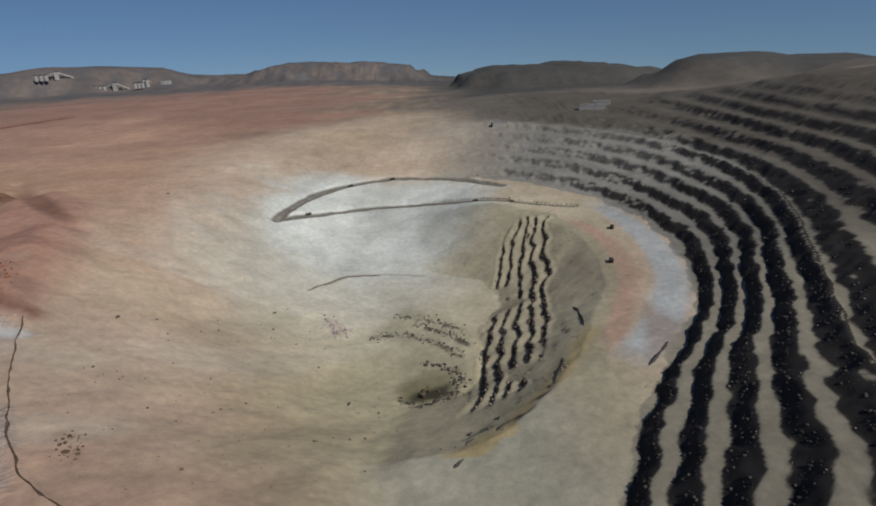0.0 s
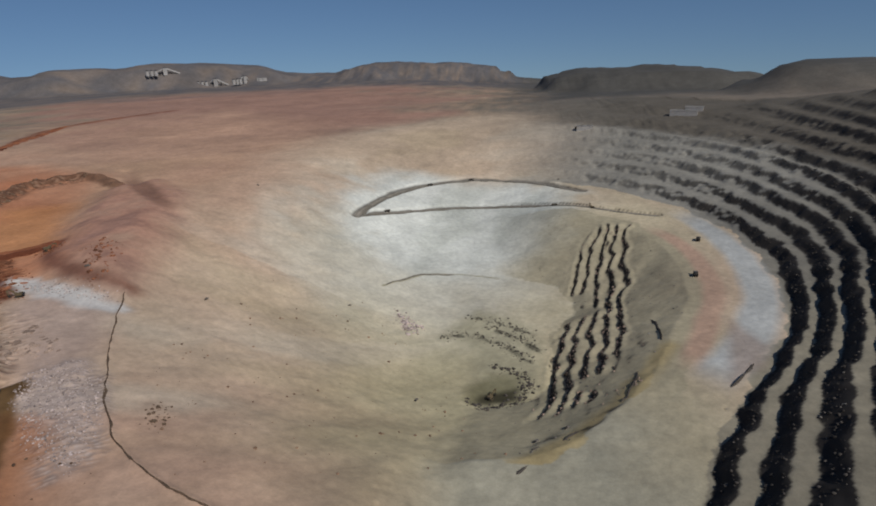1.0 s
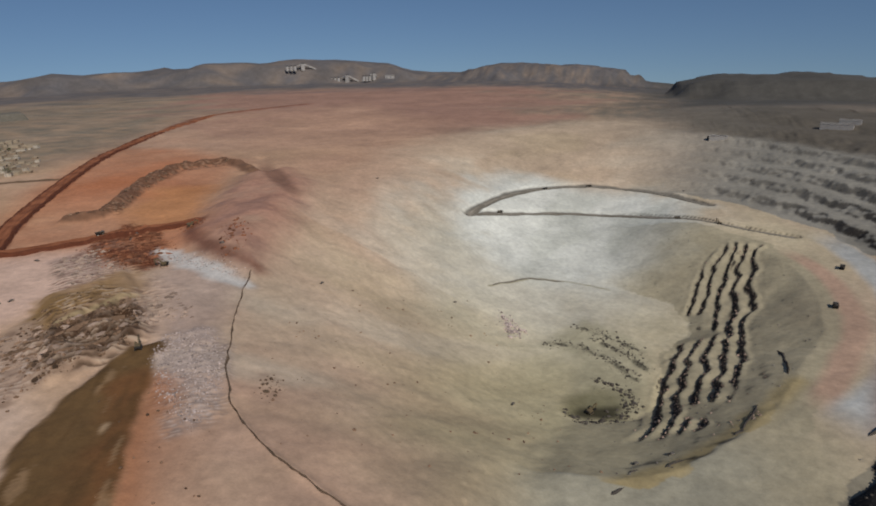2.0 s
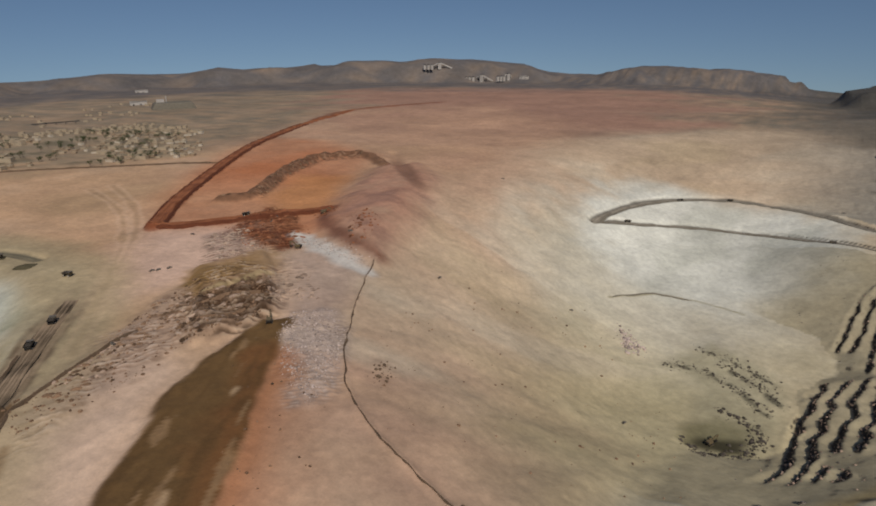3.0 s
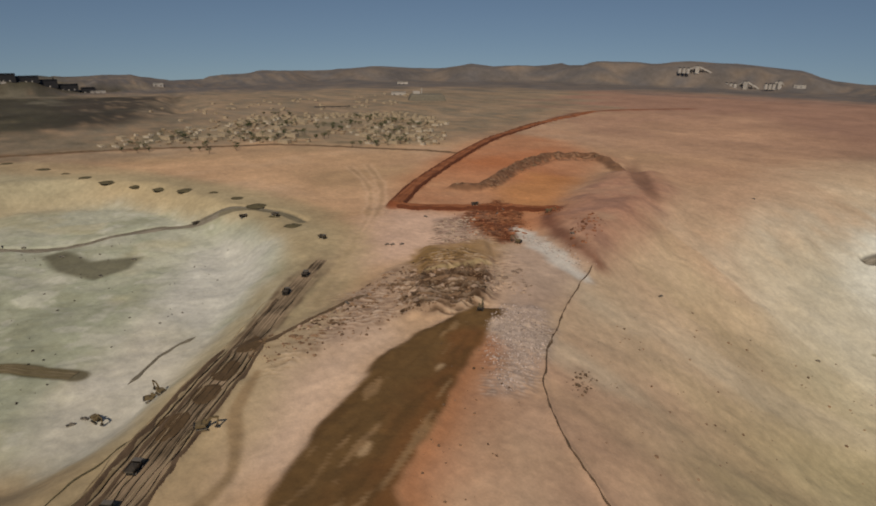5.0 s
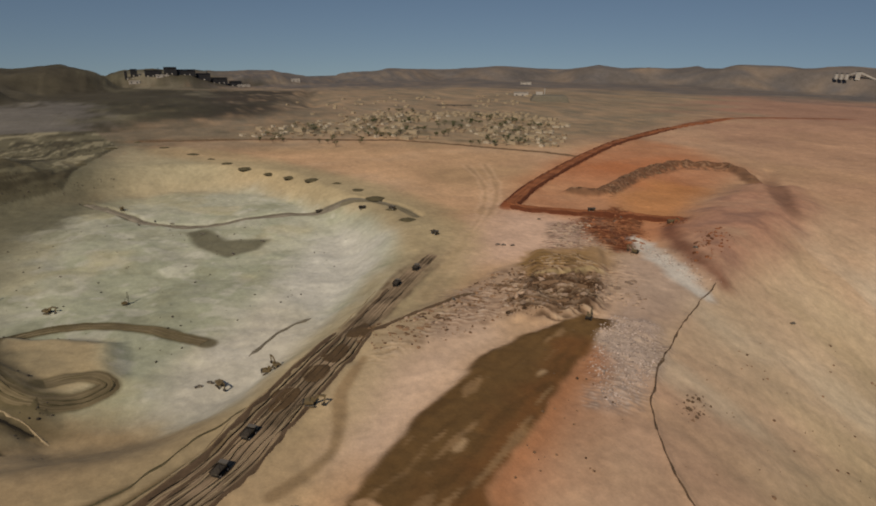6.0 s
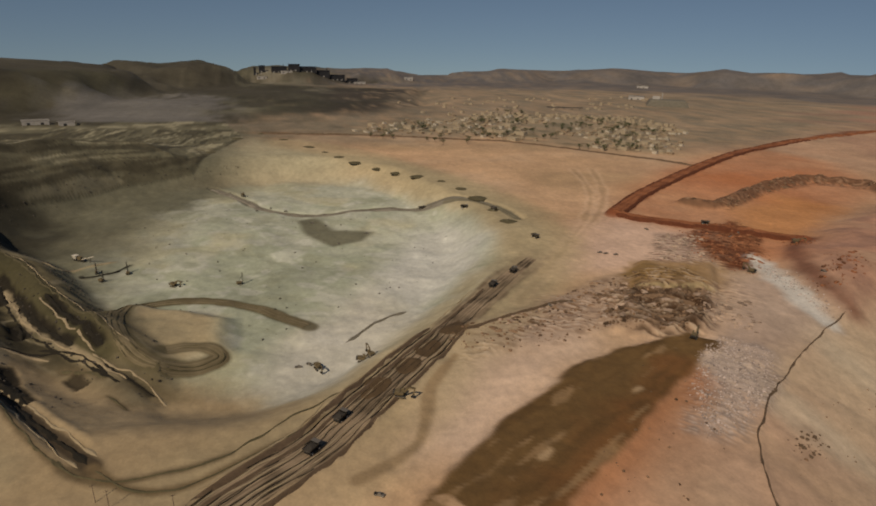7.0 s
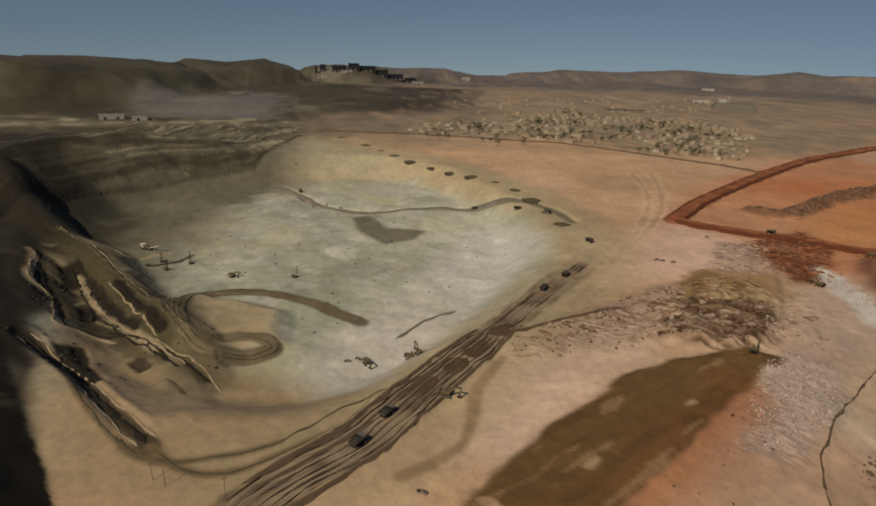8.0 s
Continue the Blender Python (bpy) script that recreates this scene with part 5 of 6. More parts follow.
def heap_field(name, outline, count, mat, label, low, high, seed):
    """Many tipped heaps, close together, as one spread."""
    rng = random.Random(seed)
    verts, faces, taken = [], [], []
    for x, y in scatter(outline, count * 6, seed):
        if len(taken) >= count or any((x - a) ** 2 + (y - b) ** 2 < (low * 1.1) ** 2 for a, b in taken):
            continue
        taken.append((x, y))
        bm = bmesh.new()
        r = rng.uniform(low, high)
        heap(bm, r, r * rng.uniform(.5, .75), rng.random())
        base, z = len(verts), surface(x, y)
        c, n = math.cos(radians(-18 + rng.uniform(-25, 25))), math.sin(radians(-18 + rng.uniform(-25, 25)))
        long = rng.uniform(1.2, 2.4)
        verts.extend((v.co.x * c - v.co.y * long * n + x, v.co.x * n + v.co.y * long * c + y, v.co.z + z) for v in bm.verts)
        bm.verts.index_update()
        faces.extend([base + v.index for v in f.verts] for f in bm.faces)
        bm.free()
    return loose(name, verts, faces, mat, label, "spoil heaps", "stuff")


heap_field("tipped_heaps", RUBBLE_CORE, 60, spoil_brown, "brown tipped earth heaps crowded on the spoil ground", 0.9, 2.3, 21)
heap_field("red_heaps", [(-566, 462), (-580, 525), (-526, 512), (-440, 436), (-440, 396), (-539, 420)], 200, rock_red, "dark red tipped earth heaps near the road", 0.9, 2.2, 22)

heap_field("pale_heaps", RUBBLE_CORE, 50, rock_dusty, "pale dusty tipped earth heaps crowded on the spoil ground", 1.0, 2.6, 23)
heap_field("edge_heaps", [(-352, 98), (-372, 138), (-388, 184), (-432, 252), (-420, 285), (-396, 262), (-372, 220), (-350, 160), (-340, 110)], 80, rock_brown,
           "low brown tipped heaps along the spoil ground", 0.8, 2.0, 24)
heap_field("edge_pale_heaps", [(-372, 138), (-388, 184), (-432, 252), (-420, 285), (-396, 262), (-372, 220), (-350, 160)], 90, rock_dusty,
           "low pale tipped heaps along the spoil ground", 0.8, 1.9, 25)
heap_field("mauve_heaps", [(-550, 397), (-536, 441), (-474, 400), (-472, 346)], 90, rock_dusty, "pale mauve tipped heaps below the red road", 1.0, 2.4, 26)
heap_field("bank_heaps", [(-350, 300), (-395, 346), (-372, 372), (-322, 330)], 70, rock_dusty, "pale tipped heaps beside the brown bank", 0.9, 2.2, 27)

HEAPS = [(-1092, -145), (-1239, -112), (-1320, -69), (-1242, -21), (-1151, 25), (-1093, 53), (-1045, 76), (-1003, 101), (-965, 133), (-925, 160), (-876, 186), (-836, 212), (-786, 229), (-733, 239), (-673, 240), (-625, 243)]
for k, (x, y) in enumerate(HEAPS):
    bm = bmesh.new()
    heap(bm, 11 + 3 * math.sin(k * 2.1), 1.5, k)
    ob = part("spoil_mound", bm, earth_olive, None, "low dark olive spoil heap beside the basin rim")
    tagged(ob, category="spoil mound", group="heaps along the rim")
    ob.matrix_world = stand(x, y)


# ---- mine vehicles ----
def wheel(parent, x, y, r, w):
    t = made("wheel", rubber, parent, (rod, ((x, y - w / 2, r), (x, y + w / 2, r), r, 16)), bevel=0.12)
    made("rim", white_paint, t, (rod, ((x, y - w / 2 - .06, r), (x, y + w / 2 + .06, r), r * .52, 12)))


def haul_truck():
    """A rigid dump truck, 13 m long, that faces +x."""
    t = thing("haul_truck", "large dusty mining dump truck loaded with dark rock", "truck", "mining dump trucks")
    made("chassis", steel, t, (block, ((-.4, 0, 2.0), (10.6, 2.2, 1.1))), (block, ((4.9, 0, 1.9), (1.2, 5.6, 1.2))),
         (rod, ((-3.6, -2.6, 1.7), (-3.6, 2.6, 1.7), .55)), (rod, ((3.2, -2.6, 1.7), (3.2, 2.6, 1.7), .4)), bevel=.06)
    made("hood", yellow_paint, t, (block, ((4.3, 0, 3.2), (2.6, 3.0, 1.6))), (block, ((4.3, 0, 4.05), (3.0, 6.4, .22))), bevel=.08)
    cab = made("cab", yellow_paint, t, (block, ((3.9, 1.8, 5.0), (2.0, 1.9, 1.8), 0, .92)), bevel=.08)
    made("windscreen", glass, cab, (block, ((4.88, 1.8, 5.15), (.12, 1.5, .9))))
    made("grille", steel, t, (block, ((5.66, 0, 3.1), (.1, 2.4, 1.2))))
    bm = bmesh.new()
    lo, hi, w0, w1 = 2.9, 5.6, 2.6, 3.3
    out = [(-6.0, -w0, 3.6), (2.4, -w0, lo), (2.4, w0, lo), (-6.0, w0, 3.6), (-6.6, -w1, 5.2), (3.0, -w1, hi), (3.0, w1, hi), (-6.6, w1, 5.2)]
    v = [bm.verts.new(p) for p in out]
    for f in ((3, 2, 1, 0), (0, 1, 5, 4), (1, 2, 6, 5), (2, 3, 7, 6)):
        bm.faces.new([v[k] for k in f])
    bmesh.ops.solidify(bm, geom=bm.faces[:], thickness=.25)
    block(bm, (4.1, 0, 5.95), (3.4, 6.2, .25))
    bed = part("dump_bed", bm, bed_steel, t, "worn pale steel dump bed")
    bm = bmesh.new()
    rng = random.Random(3)
    grid = [[bm.verts.new((-6.0 + 8.6 * i / 8, -2.9 + 5.8 * j / 6,
                           4.7 + (0 if i in (0, 8) or j in (0, 6) else 1.3 * math.sin(math.pi * i / 8) * math.sin(math.pi * j / 6) + rng.uniform(-.15, .3))))
             for j in range(7)] for i in range(9)]
    for i in range(8):
        for j in range(6):
            bm.faces.new((grid[i][j], grid[i + 1][j], grid[i + 1][j + 1], grid[i][j + 1]))
    part("load", bm, rock_dark, bed, "heaped dark rock")
    for x, y, w in ((3.2, -2.7, 1.0), (3.2, 2.7, 1.0), (-3.6, -2.6, 1.0), (-3.6, -1.5, 1.0), (-3.6, 2.6, 1.0), (-3.6, 1.5, 1.0)):
        wheel(t, x, y, 1.45, w)
    made("ladder", steel, t, (beam, ((5.6, -1.9, .9), (5.2, -1.9, 4.0), .1, .1)), (beam, ((5.6, -2.5, .9), (5.2, -2.5, 4.0), .1, .1)),
         *[(beam, ((5.55 - .07 * k, -1.9, 1.2 + .5 * k), (5.55 - .07 * k, -2.5, 1.2 + .5 * k), .08, .08)) for k in range(6)])
    return t


def excavator():
    """A tracked mining excavator that faces +x."""
    t = thing("excavator", "tracked mining excavator, dusty yellow with dark boom", "excavator", "excavators")
    for y in (-2.0, 2.0):
        tr = made("track", steel, t, (block, ((0, y, .75), (6.6, 1.0, 1.3), 0, .88)), bevel=.25)
        made("track_frame", yellow_paint, tr, (block, ((0, y, .75), (4.6, 1.12, .5))))
    made("turntable", steel, t, (rod, ((0, 0, 1.3), (0, 0, 1.9), 1.3, 14)))
    made("body", yellow_paint, t, (block, ((-.6, 0, 2.8), (5.4, 3.8, 1.8))), (block, ((-1.6, 0, 4.0), (3.0, 3.4, .6))), bevel=.1)
    made("counterweight", steel, t, (block, ((-3.7, 0, 2.8), (1.2, 3.9, 1.9))), bevel=.2)
    cab = made("cab", yellow_paint, t, (block, ((1.4, 1.3, 4.1), (1.9, 1.3, 2.2), 0, .9)), bevel=.08)
    made("window", glass, cab, (block, ((2.34, 1.3, 4.3), (.1, 1.0, 1.3))))
    boom = made("boom", yellow_paint, t, (beam, ((1.6, -.4, 2.8), (5.2, -.4, 7.0), .7, 1.1)), (beam, ((5.2, -.4, 7.0), (8.6, -.4, 6.6), .65, .95)))
    made("hydraulic_ram", steel, boom, (rod, ((2.0, -.4, 1.9), (4.8, -.4, 5.6), .16)), (rod, ((5.4, -.4, 7.6), (8.5, -.4, 7.4), .14)))
    made("stick", yellow_paint, t, (beam, ((8.9, -.4, 7.2), (8.0, -.4, 2.4), .55, .8)))
    made("bucket", steel, t, (block, ((7.6, -.4, 1.5), (1.7, 1.9, 1.6), 0, .75, (.3, 0))), (block, ((6.6, -.4, .9), (.6, 1.8, .2))), bevel=.1)
    return t


def pickup_truck():
    t = thing("pickup_truck", "small dusty grey pickup truck on the dirt", "pickup truck", "light vehicles")
    made("body", bed_steel, t, (block, ((0, 0, .75), (5.2, 1.9, .6))), (block, ((1.85, 0, 1.05), (1.4, 1.8, .3), 0, .92)), bevel=.07)
    cab = made("cab", bed_steel, t, (block, ((.3, 0, 1.5), (2.0, 1.75, .9), 0, .78)), bevel=.06)
    made("windscreen", glass, cab, (block, ((1.22, 0, 1.5), (.1, 1.4, .6))))
    made("cargo_bed", steel, t, (block, ((-1.7, 0, 1.08), (1.7, 1.7, .2))))
    for x in (-1.6, 1.6):
        for y in (-.85, .85):
            wheel(t, x, y, .42, .28)
    return t


def drill_rig():
    t = thing("drill_rig", "tracked blast-hole drill rig with a tall mast", "drill rig", "drill rigs")
    for y in (-1.5, 1.5):
        made("track", steel, t, (block, ((0, y, .6), (5.0, .8, 1.1), 0, .85)), bevel=.2)
    made("body", yellow_paint, t, (block, ((-.8, 0, 2.2), (4.6, 3.0, 1.9))), bevel=.1)
    made("cab", white_paint, t, (block, ((1.6, 0.9, 2.6), (1.4, 1.3, 2.0), 0, .92)), bevel=.06)
    made("mast", steel, t, (beam, ((2.6, -.7, .6), (2.6, -.7, 12.5), .28, .28)), (beam, ((2.6, .1, .6), (2.6, .1, 12.5), .28, .28)),
         (beam, ((3.3, -.3, .6), (3.3, -.3, 12.5), .28, .28)), *[(beam, ((2.6, -.7, z), (2.6, .1, z + 1), .14, .14)) for z in range(1, 12)])
    made("mast_brace", steel, t, (beam, ((-1.5, 0, 3.0), (2.6, 0, 8.0), .2, .2)))
    return t


def place(first, spots, size=1.0):
    """Stands the first at its first spot and copies at the others; a spot is x, y and heading in degrees."""
    first.matrix_world = stand(*spots[0]) @ Matrix.Scale(size, 4)
    for s in spots[1:]:
        copy_thing(first, stand(*s))


place(haul_truck(), [(-252.5, 0.5, 139), (-277, 17, 139), (-440, 161, 140), (-467, 190, 140),
                     (-566, 468, 55), (244, 769, 70), (209, 653, 80), (69, 975, 190), (-212, 934, 215), (-159, 1084, 40), (-83, 1130, 10), (-783, 172, 100), (-708, 212, 70), (-672, 240, 30), (-560, 250, 20)], 0.78)
place(excavator(), [(-902, -80, 20), (-563, -121, 60), (-319, 273, 130), (-490, 525, 30), (-384, 8, 20), (-379, 40, 80), (-372, 46, 200), (127, 939, 120),
                    (-431, 418, 200), (-291, 53, 70), (-20, 467, 60)])
place(pickup_truck(), [(-214.5, 29.5, 60), (-389, 191, 20), (-570, 393, 10), (-504, 298, 90), (-501, 303, 90), (-497, 312, 95), (-817, -56, 30), (-838, -38, 0),
                       (-818, -17, 60), (-746, 17, 80), (-665, 45, 20), (-694, 82, 45), (-390, 2, 45), (-387, -6, 90), (-1306, 238, 10), (-537, 490, 0),
                       (-524, 470, 70), (-192, 608, 40), (-296, 484, 80), (-86, 442, 70), (42, 378, 40), (18, 360, 45), (-399, 467, 20), (-1645, 250, 0),
                       (-400, 855, 0), (198, 1147, 30), (85, 1118, 0)])
place(drill_rig(), [(-604, -199, 20), (-585, -190, 60), (-560, -60, 100), (-600, -170, 200)])


def crusher():
    t = thing("mobile_crusher", "pale mobile crushing plant with an inclined conveyor", "crusher")
    made("chassis", steel, t, (block, ((0, 0, 1.5), (16, 3.4, .8))), *[(block, ((x, y, .6), (.8, .6, 1.2))) for x in (-6, 0, 6) for y in (-1.4, 1.4)])
    made("hopper", white_paint, t, (block, ((-5, 0, 4.0), (3.6, 3.0, 4.0), 0, 1.6)), bevel=.08)
    made("crusher_box", yellow_paint, t, (block, ((1, 0, 3.6), (5, 3.0, 3.4))), bevel=.1)
    conv = made("conveyor", white_paint, t, (beam, ((3, 0, 2.4), (22, 0, 9.0), 1.3, .8)))
    made("leg", steel, conv, (beam, ((15, -.6, 0), (17, -.6, 7.0), .25, .25)), (beam, ((15, .6, 0), (17, .6, 7.0), .25, .25)))
    made("belt", rubber, conv, (beam, ((3, 0, 2.9), (22, 0, 9.5), 1.0, .1)))
    return t


place(crusher(), [(-640, -225, 55)])


def utility_pole():
    t = thing("utility_pole", "weathered timber utility pole with a crossarm", "utility pole", "utility poles")
    made("pole", timber, t, (rod, ((0, 0, -.5), (0, 0, 10), .17, 8, .12)))
    arm = made("crossarm", timber, t, (block, ((0, 0, 9.3), (.14, 2.2, .16))))
    for y in (-.95, 0.25, .95):
        made("insulator", glass, arm, (rod, ((0, y, 9.38), (0, y, 9.62), .06)))
    return t


place(utility_pole(), [(-237, -96, 20), (-232, -89, 20), (-222, -60, 20), (-200, -40, 20)])


# ---- the town ----
def house(w, d, h, wall_mat, label, storeys=1):
    """A flat-roofed house with a parapet."""
    t = thing("house", label, "house", "town houses")
    made("wall", wall_mat, t, (block, ((0, 0, h / 2 - .5), (w, d, h + 1))))
    made("roof", roofing, t, (block, ((0, 0, h + .06), (w + .3, d + .3, .24))), (block, ((0, d / 2, h + .5), (w + .3, .3, .7))),
         (block, ((0, -d / 2, h + .5), (w + .3, .3, .7))), (block, ((w / 2, 0, h + .5), (.3, d - .3, .7))), (block, ((-w / 2, 0, h + .5), (.3, d - .3, .7))))
    made("door", door_paint, t, (block, ((w / 2 + .04, 0, 1.05), (.12, 1.2, 2.1))))
    for s in range(storeys):
        for y in (-d * .3, d * .3):
            f = made("window", glass, t, (block, ((w / 2 + .03, y, 1.7 + 3 * s), (.1, 1.4, 1.2))))
            made("window_sill", roofing, f, (block, ((w / 2 + .1, y, 1.02 + 3 * s), (.3, 1.7, .12))))
        for x in (-w * .25, w * .25):
            made("window", glass, t, (block, ((x, -d / 2 - .03, 1.7 + 3 * s), (1.4, .1, 1.2))))
    return t


KINDS = [house(14, 11, 4.2, plaster[0], "cream plastered flat-roofed house in a dusty town"),
         house(11, 10, 6.8, plaster[1], "white two-storey flat-roofed house in a dusty town", 2),
         house(22, 10, 4.6, plaster[1], "long white flat-roofed house in a dusty town"),
         house(12, 9, 3.8, plaster[2], "low mud-brown flat-roofed house in a dusty town"),
         house(30, 16, 8.0, plaster[0], "large cream flat-roofed hall in a dusty town", 2)]
rng = random.Random(5)
sites = []
for x, y in scatter(TOWN_GROUND, 1900, 31, 30) + scatter([(-1500, 200), (-2300, 400), (-2300, 1500), (-1500, 1000)], 150, 32, 30):
    if len(sites) < 440 and all((x - a) ** 2 + (y - b) ** 2 > 19 ** 2 for a, b in sites) and noise.noise((x * .006, y * .006, 1)) > -.22:
        sites.append((x, y))
sites.sort(key=lambda p: p[0] ** 2 + p[1] ** 2)
for k, (x, y) in enumerate(sites[:300]):
    kind = KINDS[rng.choice((0, 0, 1, 1, 2, 3, 3, 3, 3, 4))] if k >= 5 else KINDS[k]
    m = stand(x, y, rng.choice((25, 25, 115, 205)) + rng.uniform(-12, 12)) @ Matrix.Scale(rng.uniform(.6, .95), 4)
    if k < 5:
        kind.matrix_world = m
    else:
        made_one = copy_thing(kind, m)
        made_one.scale = m.to_scale()
verts, faces = [], []
for x, y in sites[300:]:
    w, d, h, a = rng.uniform(7, 16), rng.uniform(6, 10), rng.uniform(3.2, 6), radians(25 + rng.uniform(-12, 12))
    bm = bmesh.new()
    block(bm, (0, 0, h / 2 - .5), (w, d, h + 1), a)
    for u, v, e, f in ((0, d / 2, w, .3), (0, -d / 2, w, .3), (w / 2, 0, .3, d), (-w / 2, 0, .3, d)):
        block(bm, (u * math.cos(a) - v * math.sin(a), u * math.sin(a) + v * math.cos(a), h + .3), (e + .2, f + .2, .6), a)
    block(bm, ((w / 2 + .03) * math.cos(a), (w / 2 + .03) * math.sin(a), 1.0), (.12, 1.2, 2.0), a)
    base, z = len(verts), surface(x, y)
    verts.extend((v.co.x + x, v.co.y + y, v.co.z + z) for v in bm.verts)
    bm.verts.index_update()
    faces.extend([base + v.index for v in f.verts] for f in bm.faces)
    bm.free()
loose("far_houses", verts, faces, plaster[0], "far cream flat-roofed houses scattered over the plain", "houses", "stuff")


def tree(seed, tall):
    """A dusty desert tree: forked trunk, limbs and many small leaves."""
    t = thing("tree", "dusty dark green tree standing between the houses", "tree", "town trees")
    rng = random.Random(seed)
    tips = []
    bm = bmesh.new()
    rod(bm, (0, 0, -.5), (.2, .1, tall * .4), .38, 7, .26)
    for k in range(7):
        a, s = k * 0.9 + rng.random(), rng.uniform(.18, .34) * tall
        tip = (math.cos(a) * s, math.sin(a) * s, tall * rng.uniform(.55, .95))
        rod(bm, (.2, .1, tall * rng.uniform(.3, .4)), tip, .16, 5, .05)
        tips.append(tip)
    part("trunk", bm, bark, t)
    bm = bmesh.new()
    for k in range(420):
        c = Vector(rng.choice(tips)) + Vector((rng.gauss(0, 1), rng.gauss(0, 1), rng.gauss(0, .8))) * tall * .11
        q = Euler((rng.uniform(0, 6), rng.uniform(0, 6), rng.uniform(0, 6))).to_matrix()
        w = rng.uniform(.3, .6)
        bm.faces.new([bm.verts.new(c + q @ Vector(p)) for p in ((-w, 0, 0), (0, -w * .5, 0), (w, 0, 0), (0, w * .5, 0))])
    part("crown", bm, foliage, t)
    return t


trees = [tree(1, 9), tree(2, 12), tree(3, 15)]
spots = []
for cx, cy, n in ((-1395, 722, 9), (-1415, 865, 8), (-1440, 560, 9), (-1360, 420, 6), (-1200, 560, 5), (-1240, 760, 6), (-1330, 640, 8), (-1660, 640, 8), (-1290, 520, 8), (-1130, 680, 6), (-1480, 470, 8), (-1350, 780, 8), (-1060, 690, 5), (-1180, 330, 7), (-1260, 180, 6), (-1090, 600, 8), (-1500, 820, 8), (-1250, 420, 8), (-1400, 300, 7), (-1330, 880, 8)):
    spots += [(cx + rng.gauss(0, 22), cy + rng.gauss(0, 22)) for _ in range(n)]
for k, (x, y) in enumerate(spots):
    if k < 3:
        trees[k].matrix_world = stand(x, y, k * 50)
    else:
        copy_thing(trees[k % 3], stand(x, y, rng.uniform(0, 360)))


def hall(w, d, h, mat, roof_mat, label, stack=0.0):
    """An industrial hall with a pitched roof and a chimney."""
    t = thing("industrial_hall", label, "industrial building", "works buildings")
    made("wall", mat, t, (block, ((0, 0, h / 2 - 3), (w, d, h + 6))))
    bm = bmesh.new()
    for a, b in ((-1, 0), (0, 1)):
        z0, z1 = (h, h + d * .18) if a < 0 else (h + d * .18, h)
        v = [bm.verts.new(p) for p in ((-w / 2 - 1, a * d / 2 * 1.03, z0), (w / 2 + 1, a * d / 2 * 1.03, z0), (w / 2 + 1, b * d / 2 * 1.03, z1), (-w / 2 - 1, b * d / 2 * 1.03, z1))]
        bm.faces.new(v)
    bmesh.ops.solidify(bm, geom=bm.faces[:], thickness=.6)
    for s in (-1, 1):
        v = [bm.verts.new(p) for p in ((s * w / 2, -d / 2, h), (s * w / 2, d / 2, h), (s * w / 2, 0, h + d * .17))]
        bm.faces.new(v)
    roof = part("roof", bm, roof_mat, t)
    for k in range(max(2, int(w / 25))):
        made("door", sheet_dark if mat is sheet_pale else sheet_pale, t, (block, ((-w / 2 + 12 + k * 25, -d / 2 - .2, 3), (6, .5, 6))))
    if stack:
        made("chimney", mat, roof, (rod, ((w * .3, d * .1, h), (w * .3, d * .1, h + stack), 2.6, 12, 1.9)))
    return t


for x, y, turn, w, d, h, stack in ((-3430, -60, 95, 80, 30, 26, 16), (-3455, 20, 92, 60, 36, 30, 0), (-3480, 95, 95, 90, 40, 22, 0), (-3500, 180, 92, 70, 34, 30, 18),
                                   (-3520, 260, 96, 80, 40, 24, 0), (-3530, 345, 92, 60, 40, 20, 0), (-3440, -150, 96, 30, 26, 30, 0), (-3400, -185, 90, 12, 12, 38, 0)):
    hall(w, d, h, sheet_dark, sheet_dark, "long dark sheet-metal works building on the far ridge", stack).matrix_world = stand(x, y, turn, 1)
for x, y, turn, w, d, h in ((-3360, -150, 95, 50, 18, 9), (-3400, -20, 95, 60, 16, 8), (-3440, 380, 95, 60, 18, 10), (-1455, -545, 110, 50, 20, 9), (-1440, -480, 110, 30, 16, 8),
                            (398, 1469, 160, 60, 20, 11), (430, 1500, 160, 40, 18, 9), (162, 1399, 175, 36, 14, 8), (-1600, 3700, 20, 60, 20, 12), (-3650, 700, 90, 50, 20, 14),
                            (-2180, 1360, 60, 60, 24, 12), (-3000, 1900, 60, 60, 22, 12)):
    hall(w, d, h, sheet_pale, sheet_pale, "pale sheet-metal works building standing on bare ground").matrix_world = stand(x, y, turn, 1)


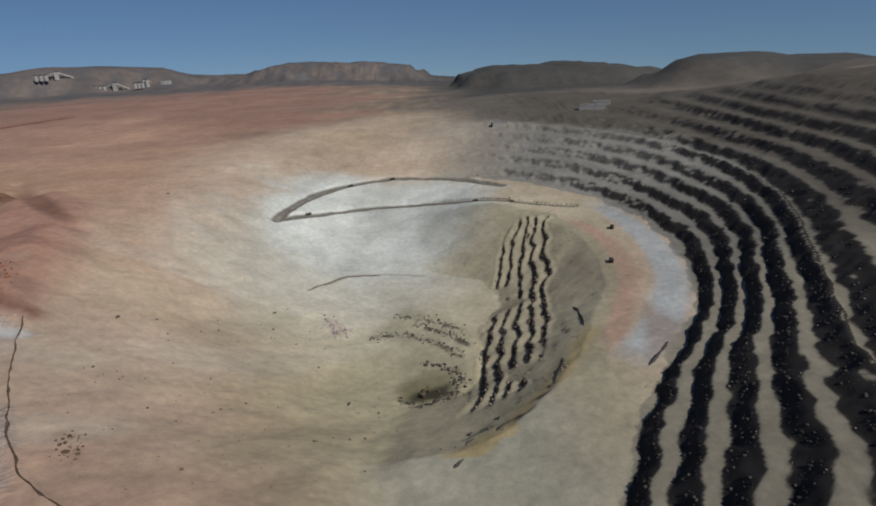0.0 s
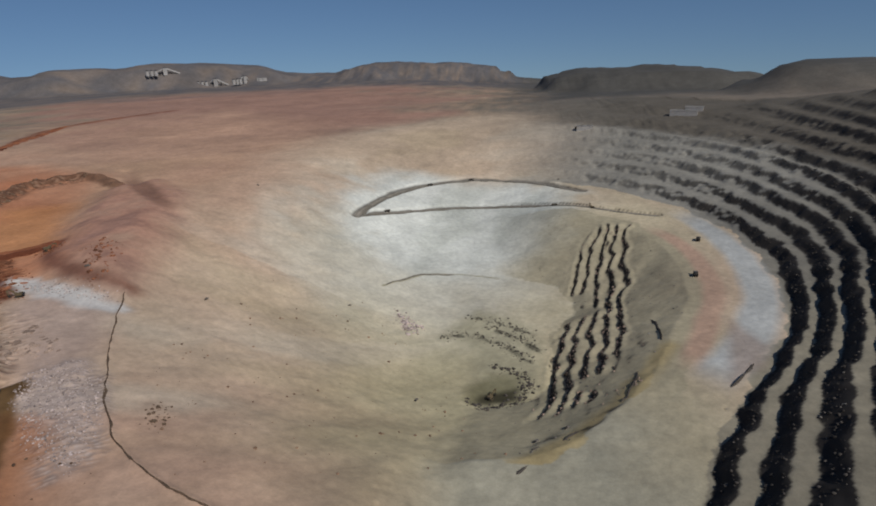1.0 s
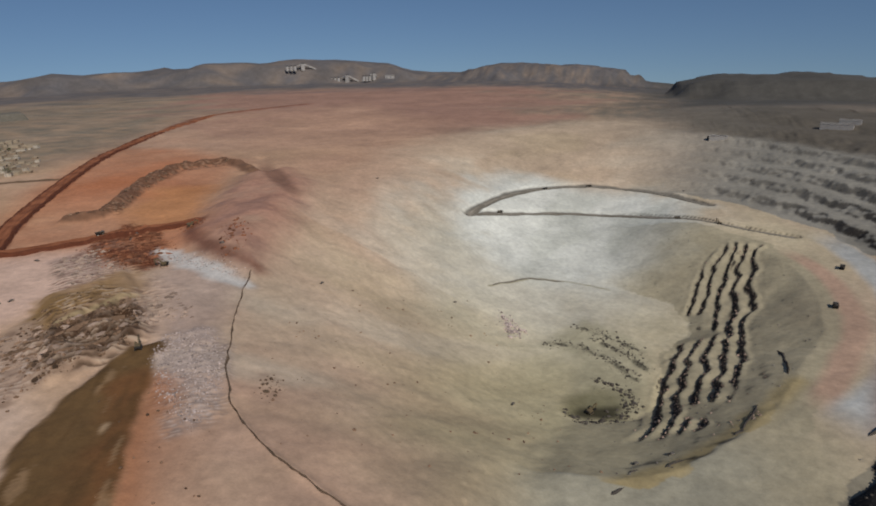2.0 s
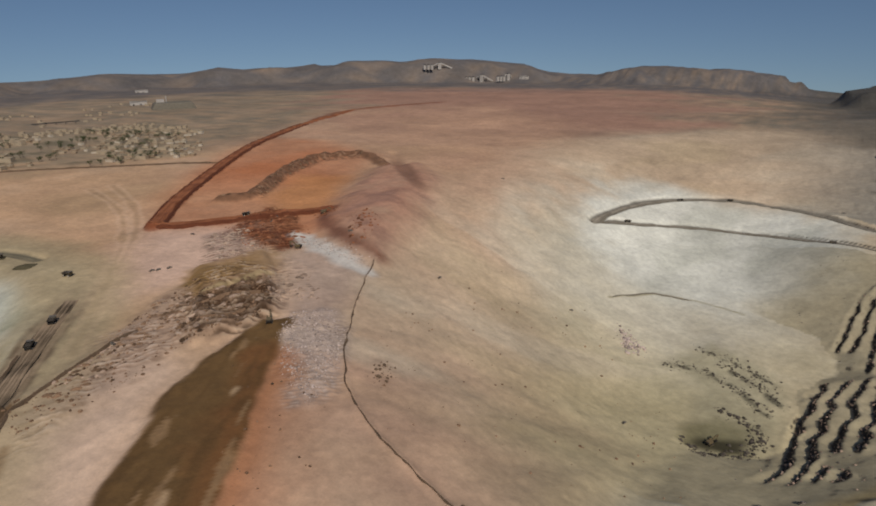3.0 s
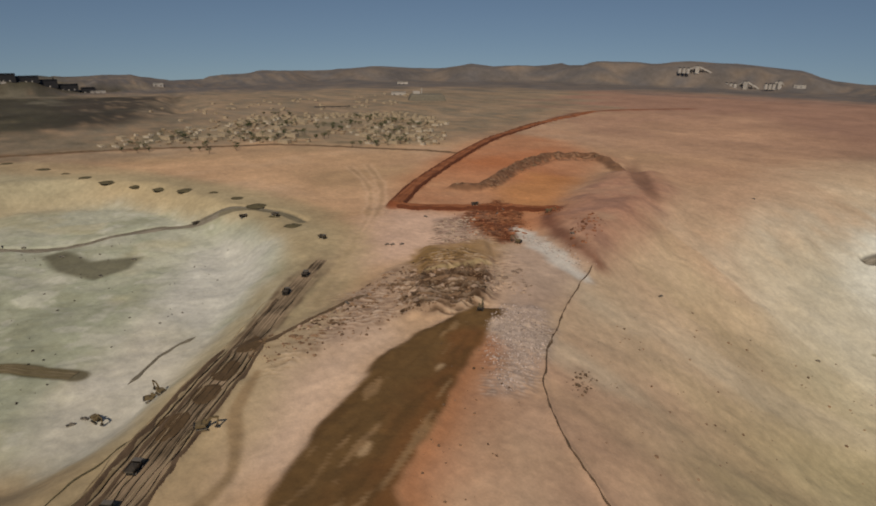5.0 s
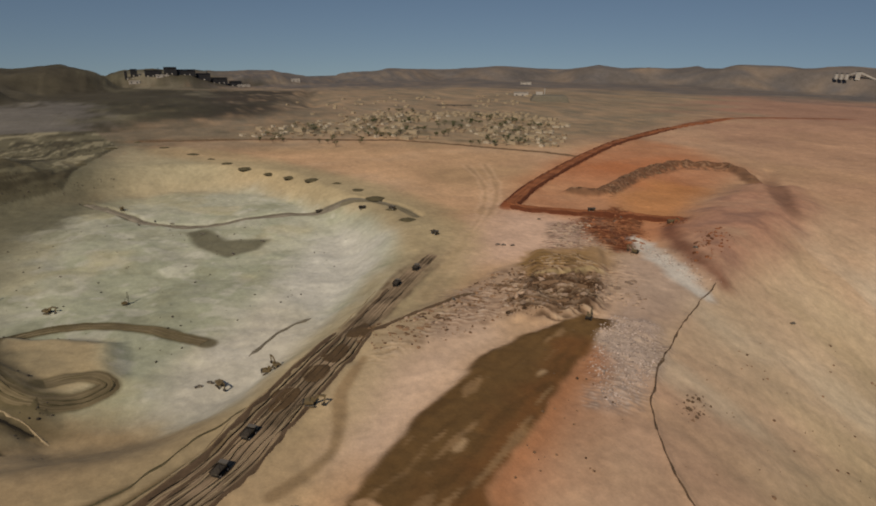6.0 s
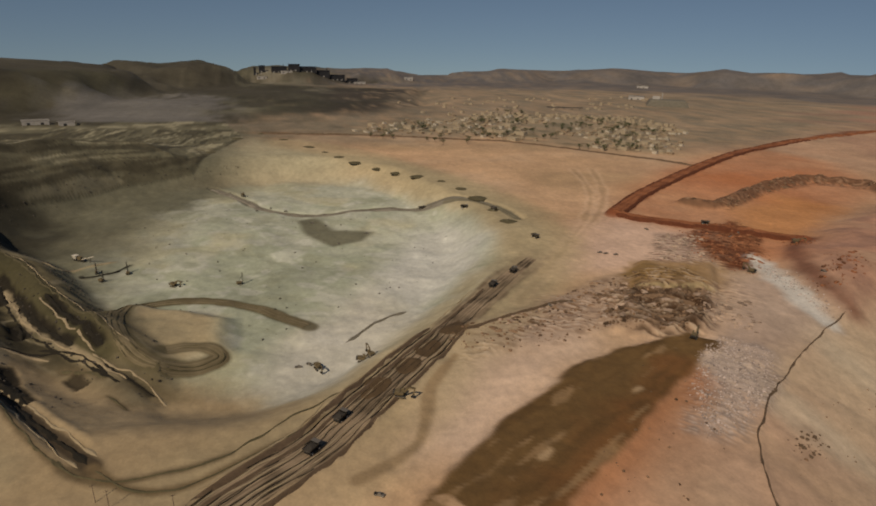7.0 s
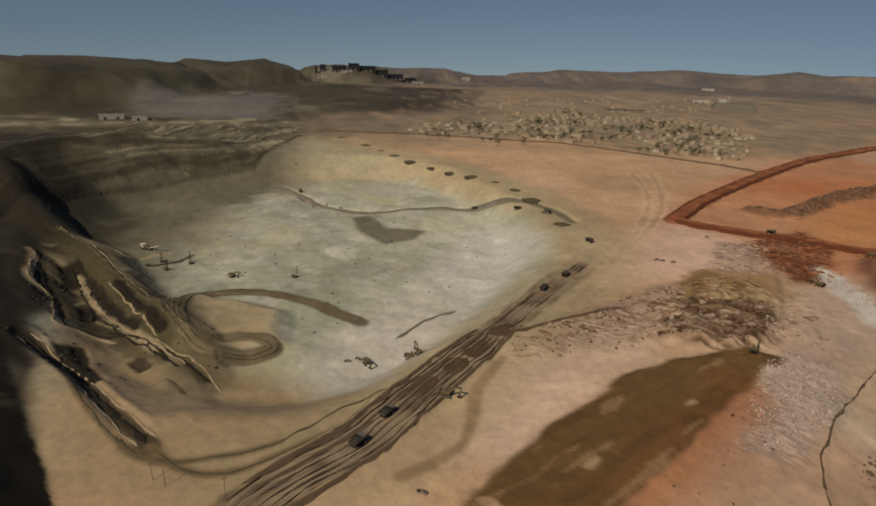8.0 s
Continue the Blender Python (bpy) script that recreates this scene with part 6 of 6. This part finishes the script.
def processing_plant(tall, reach):
    """Silos, a tower and slanting conveyor galleries."""
    t = thing("processing_plant", "pale ore processing plant with slanting conveyor galleries", "processing plant", "ore plants")
    made("tower", sheet_pale, t, (block, ((0, 0, tall / 2), (22, 22, tall + 4))))
    made("tower_roof", sheet_dark, t, (block, ((0, 0, tall + 3), (24, 24, 2))))
    for s in (-1, 1):
        g = made("conveyor_gallery", sheet_pale, t, (beam, ((s * 8, 0, tall * .95), (s * reach, 20, 4), 8, 8)))
        for k in (.35, .7):
            x = s * (8 + (reach - 8) * k)
            made("trestle", steel, g, (beam, ((x - 4, 20 * k, -2), (x, 20 * k, tall * (1 - k)), 2, 2)), (beam, ((x + 4, 20 * k, -2), (x, 20 * k, tall * (1 - k)), 2, 2)))
    for k in range(3):
        s = made("silo", sheet_pale, t, (rod, ((-50 - 24 * k, -30, -2), (-50 - 24 * k, -30, tall * .7), 10, 14)))
        made("silo_cap", sheet_dark, s, (rod, ((-50 - 24 * k, -30, tall * .7), (-50 - 24 * k, -30, tall * .7 + 6), 10.2, 14, 2)))
    return t


processing_plant(38, 80).matrix_world = stand(-2090, 3440, 30, 2)
processing_plant(42, 70).matrix_world = stand(-1840, 3560, 10, 2)
processing_plant(40, 60).matrix_world = stand(-1690, 3640, 60, 2)

dump = thing("waste_dump", "flat-topped grey-brown tailings dump behind the town", "tailings dump")
bm = bmesh.new()
block(bm, (0, 0, 11), (150, 90, 26), 0, .82)
soften(bm, 4)
part("dump_body", bm, earth_grey, dump)
made("top_building", sheet_pale, dump, (block, ((-40, 10, 29), (26, 14, 10))), (rod, ((-20, 10, 24), (-20, 10, 46), 2.0, 8)))
dump.matrix_world = stand(-1930, 1334, 60, 2)

gallery = thing("overland_conveyor", "long dark overland conveyor across the plain", "conveyor", "overland conveyors")
made("belt_gallery", sheet_dark, gallery, (beam, ((-60, 0, 5), (60, 0, 8), 2.6, 2.6)))
for x in range(-50, 51, 25):
    made("trestle", steel, gallery, (beam, ((x - 3, 0, -2), (x, 0, 6), .8, .8)), (beam, ((x + 3, 0, -2), (x, 0, 6), .8, .8)))
place(gallery, [(-1850, 890, 60)])
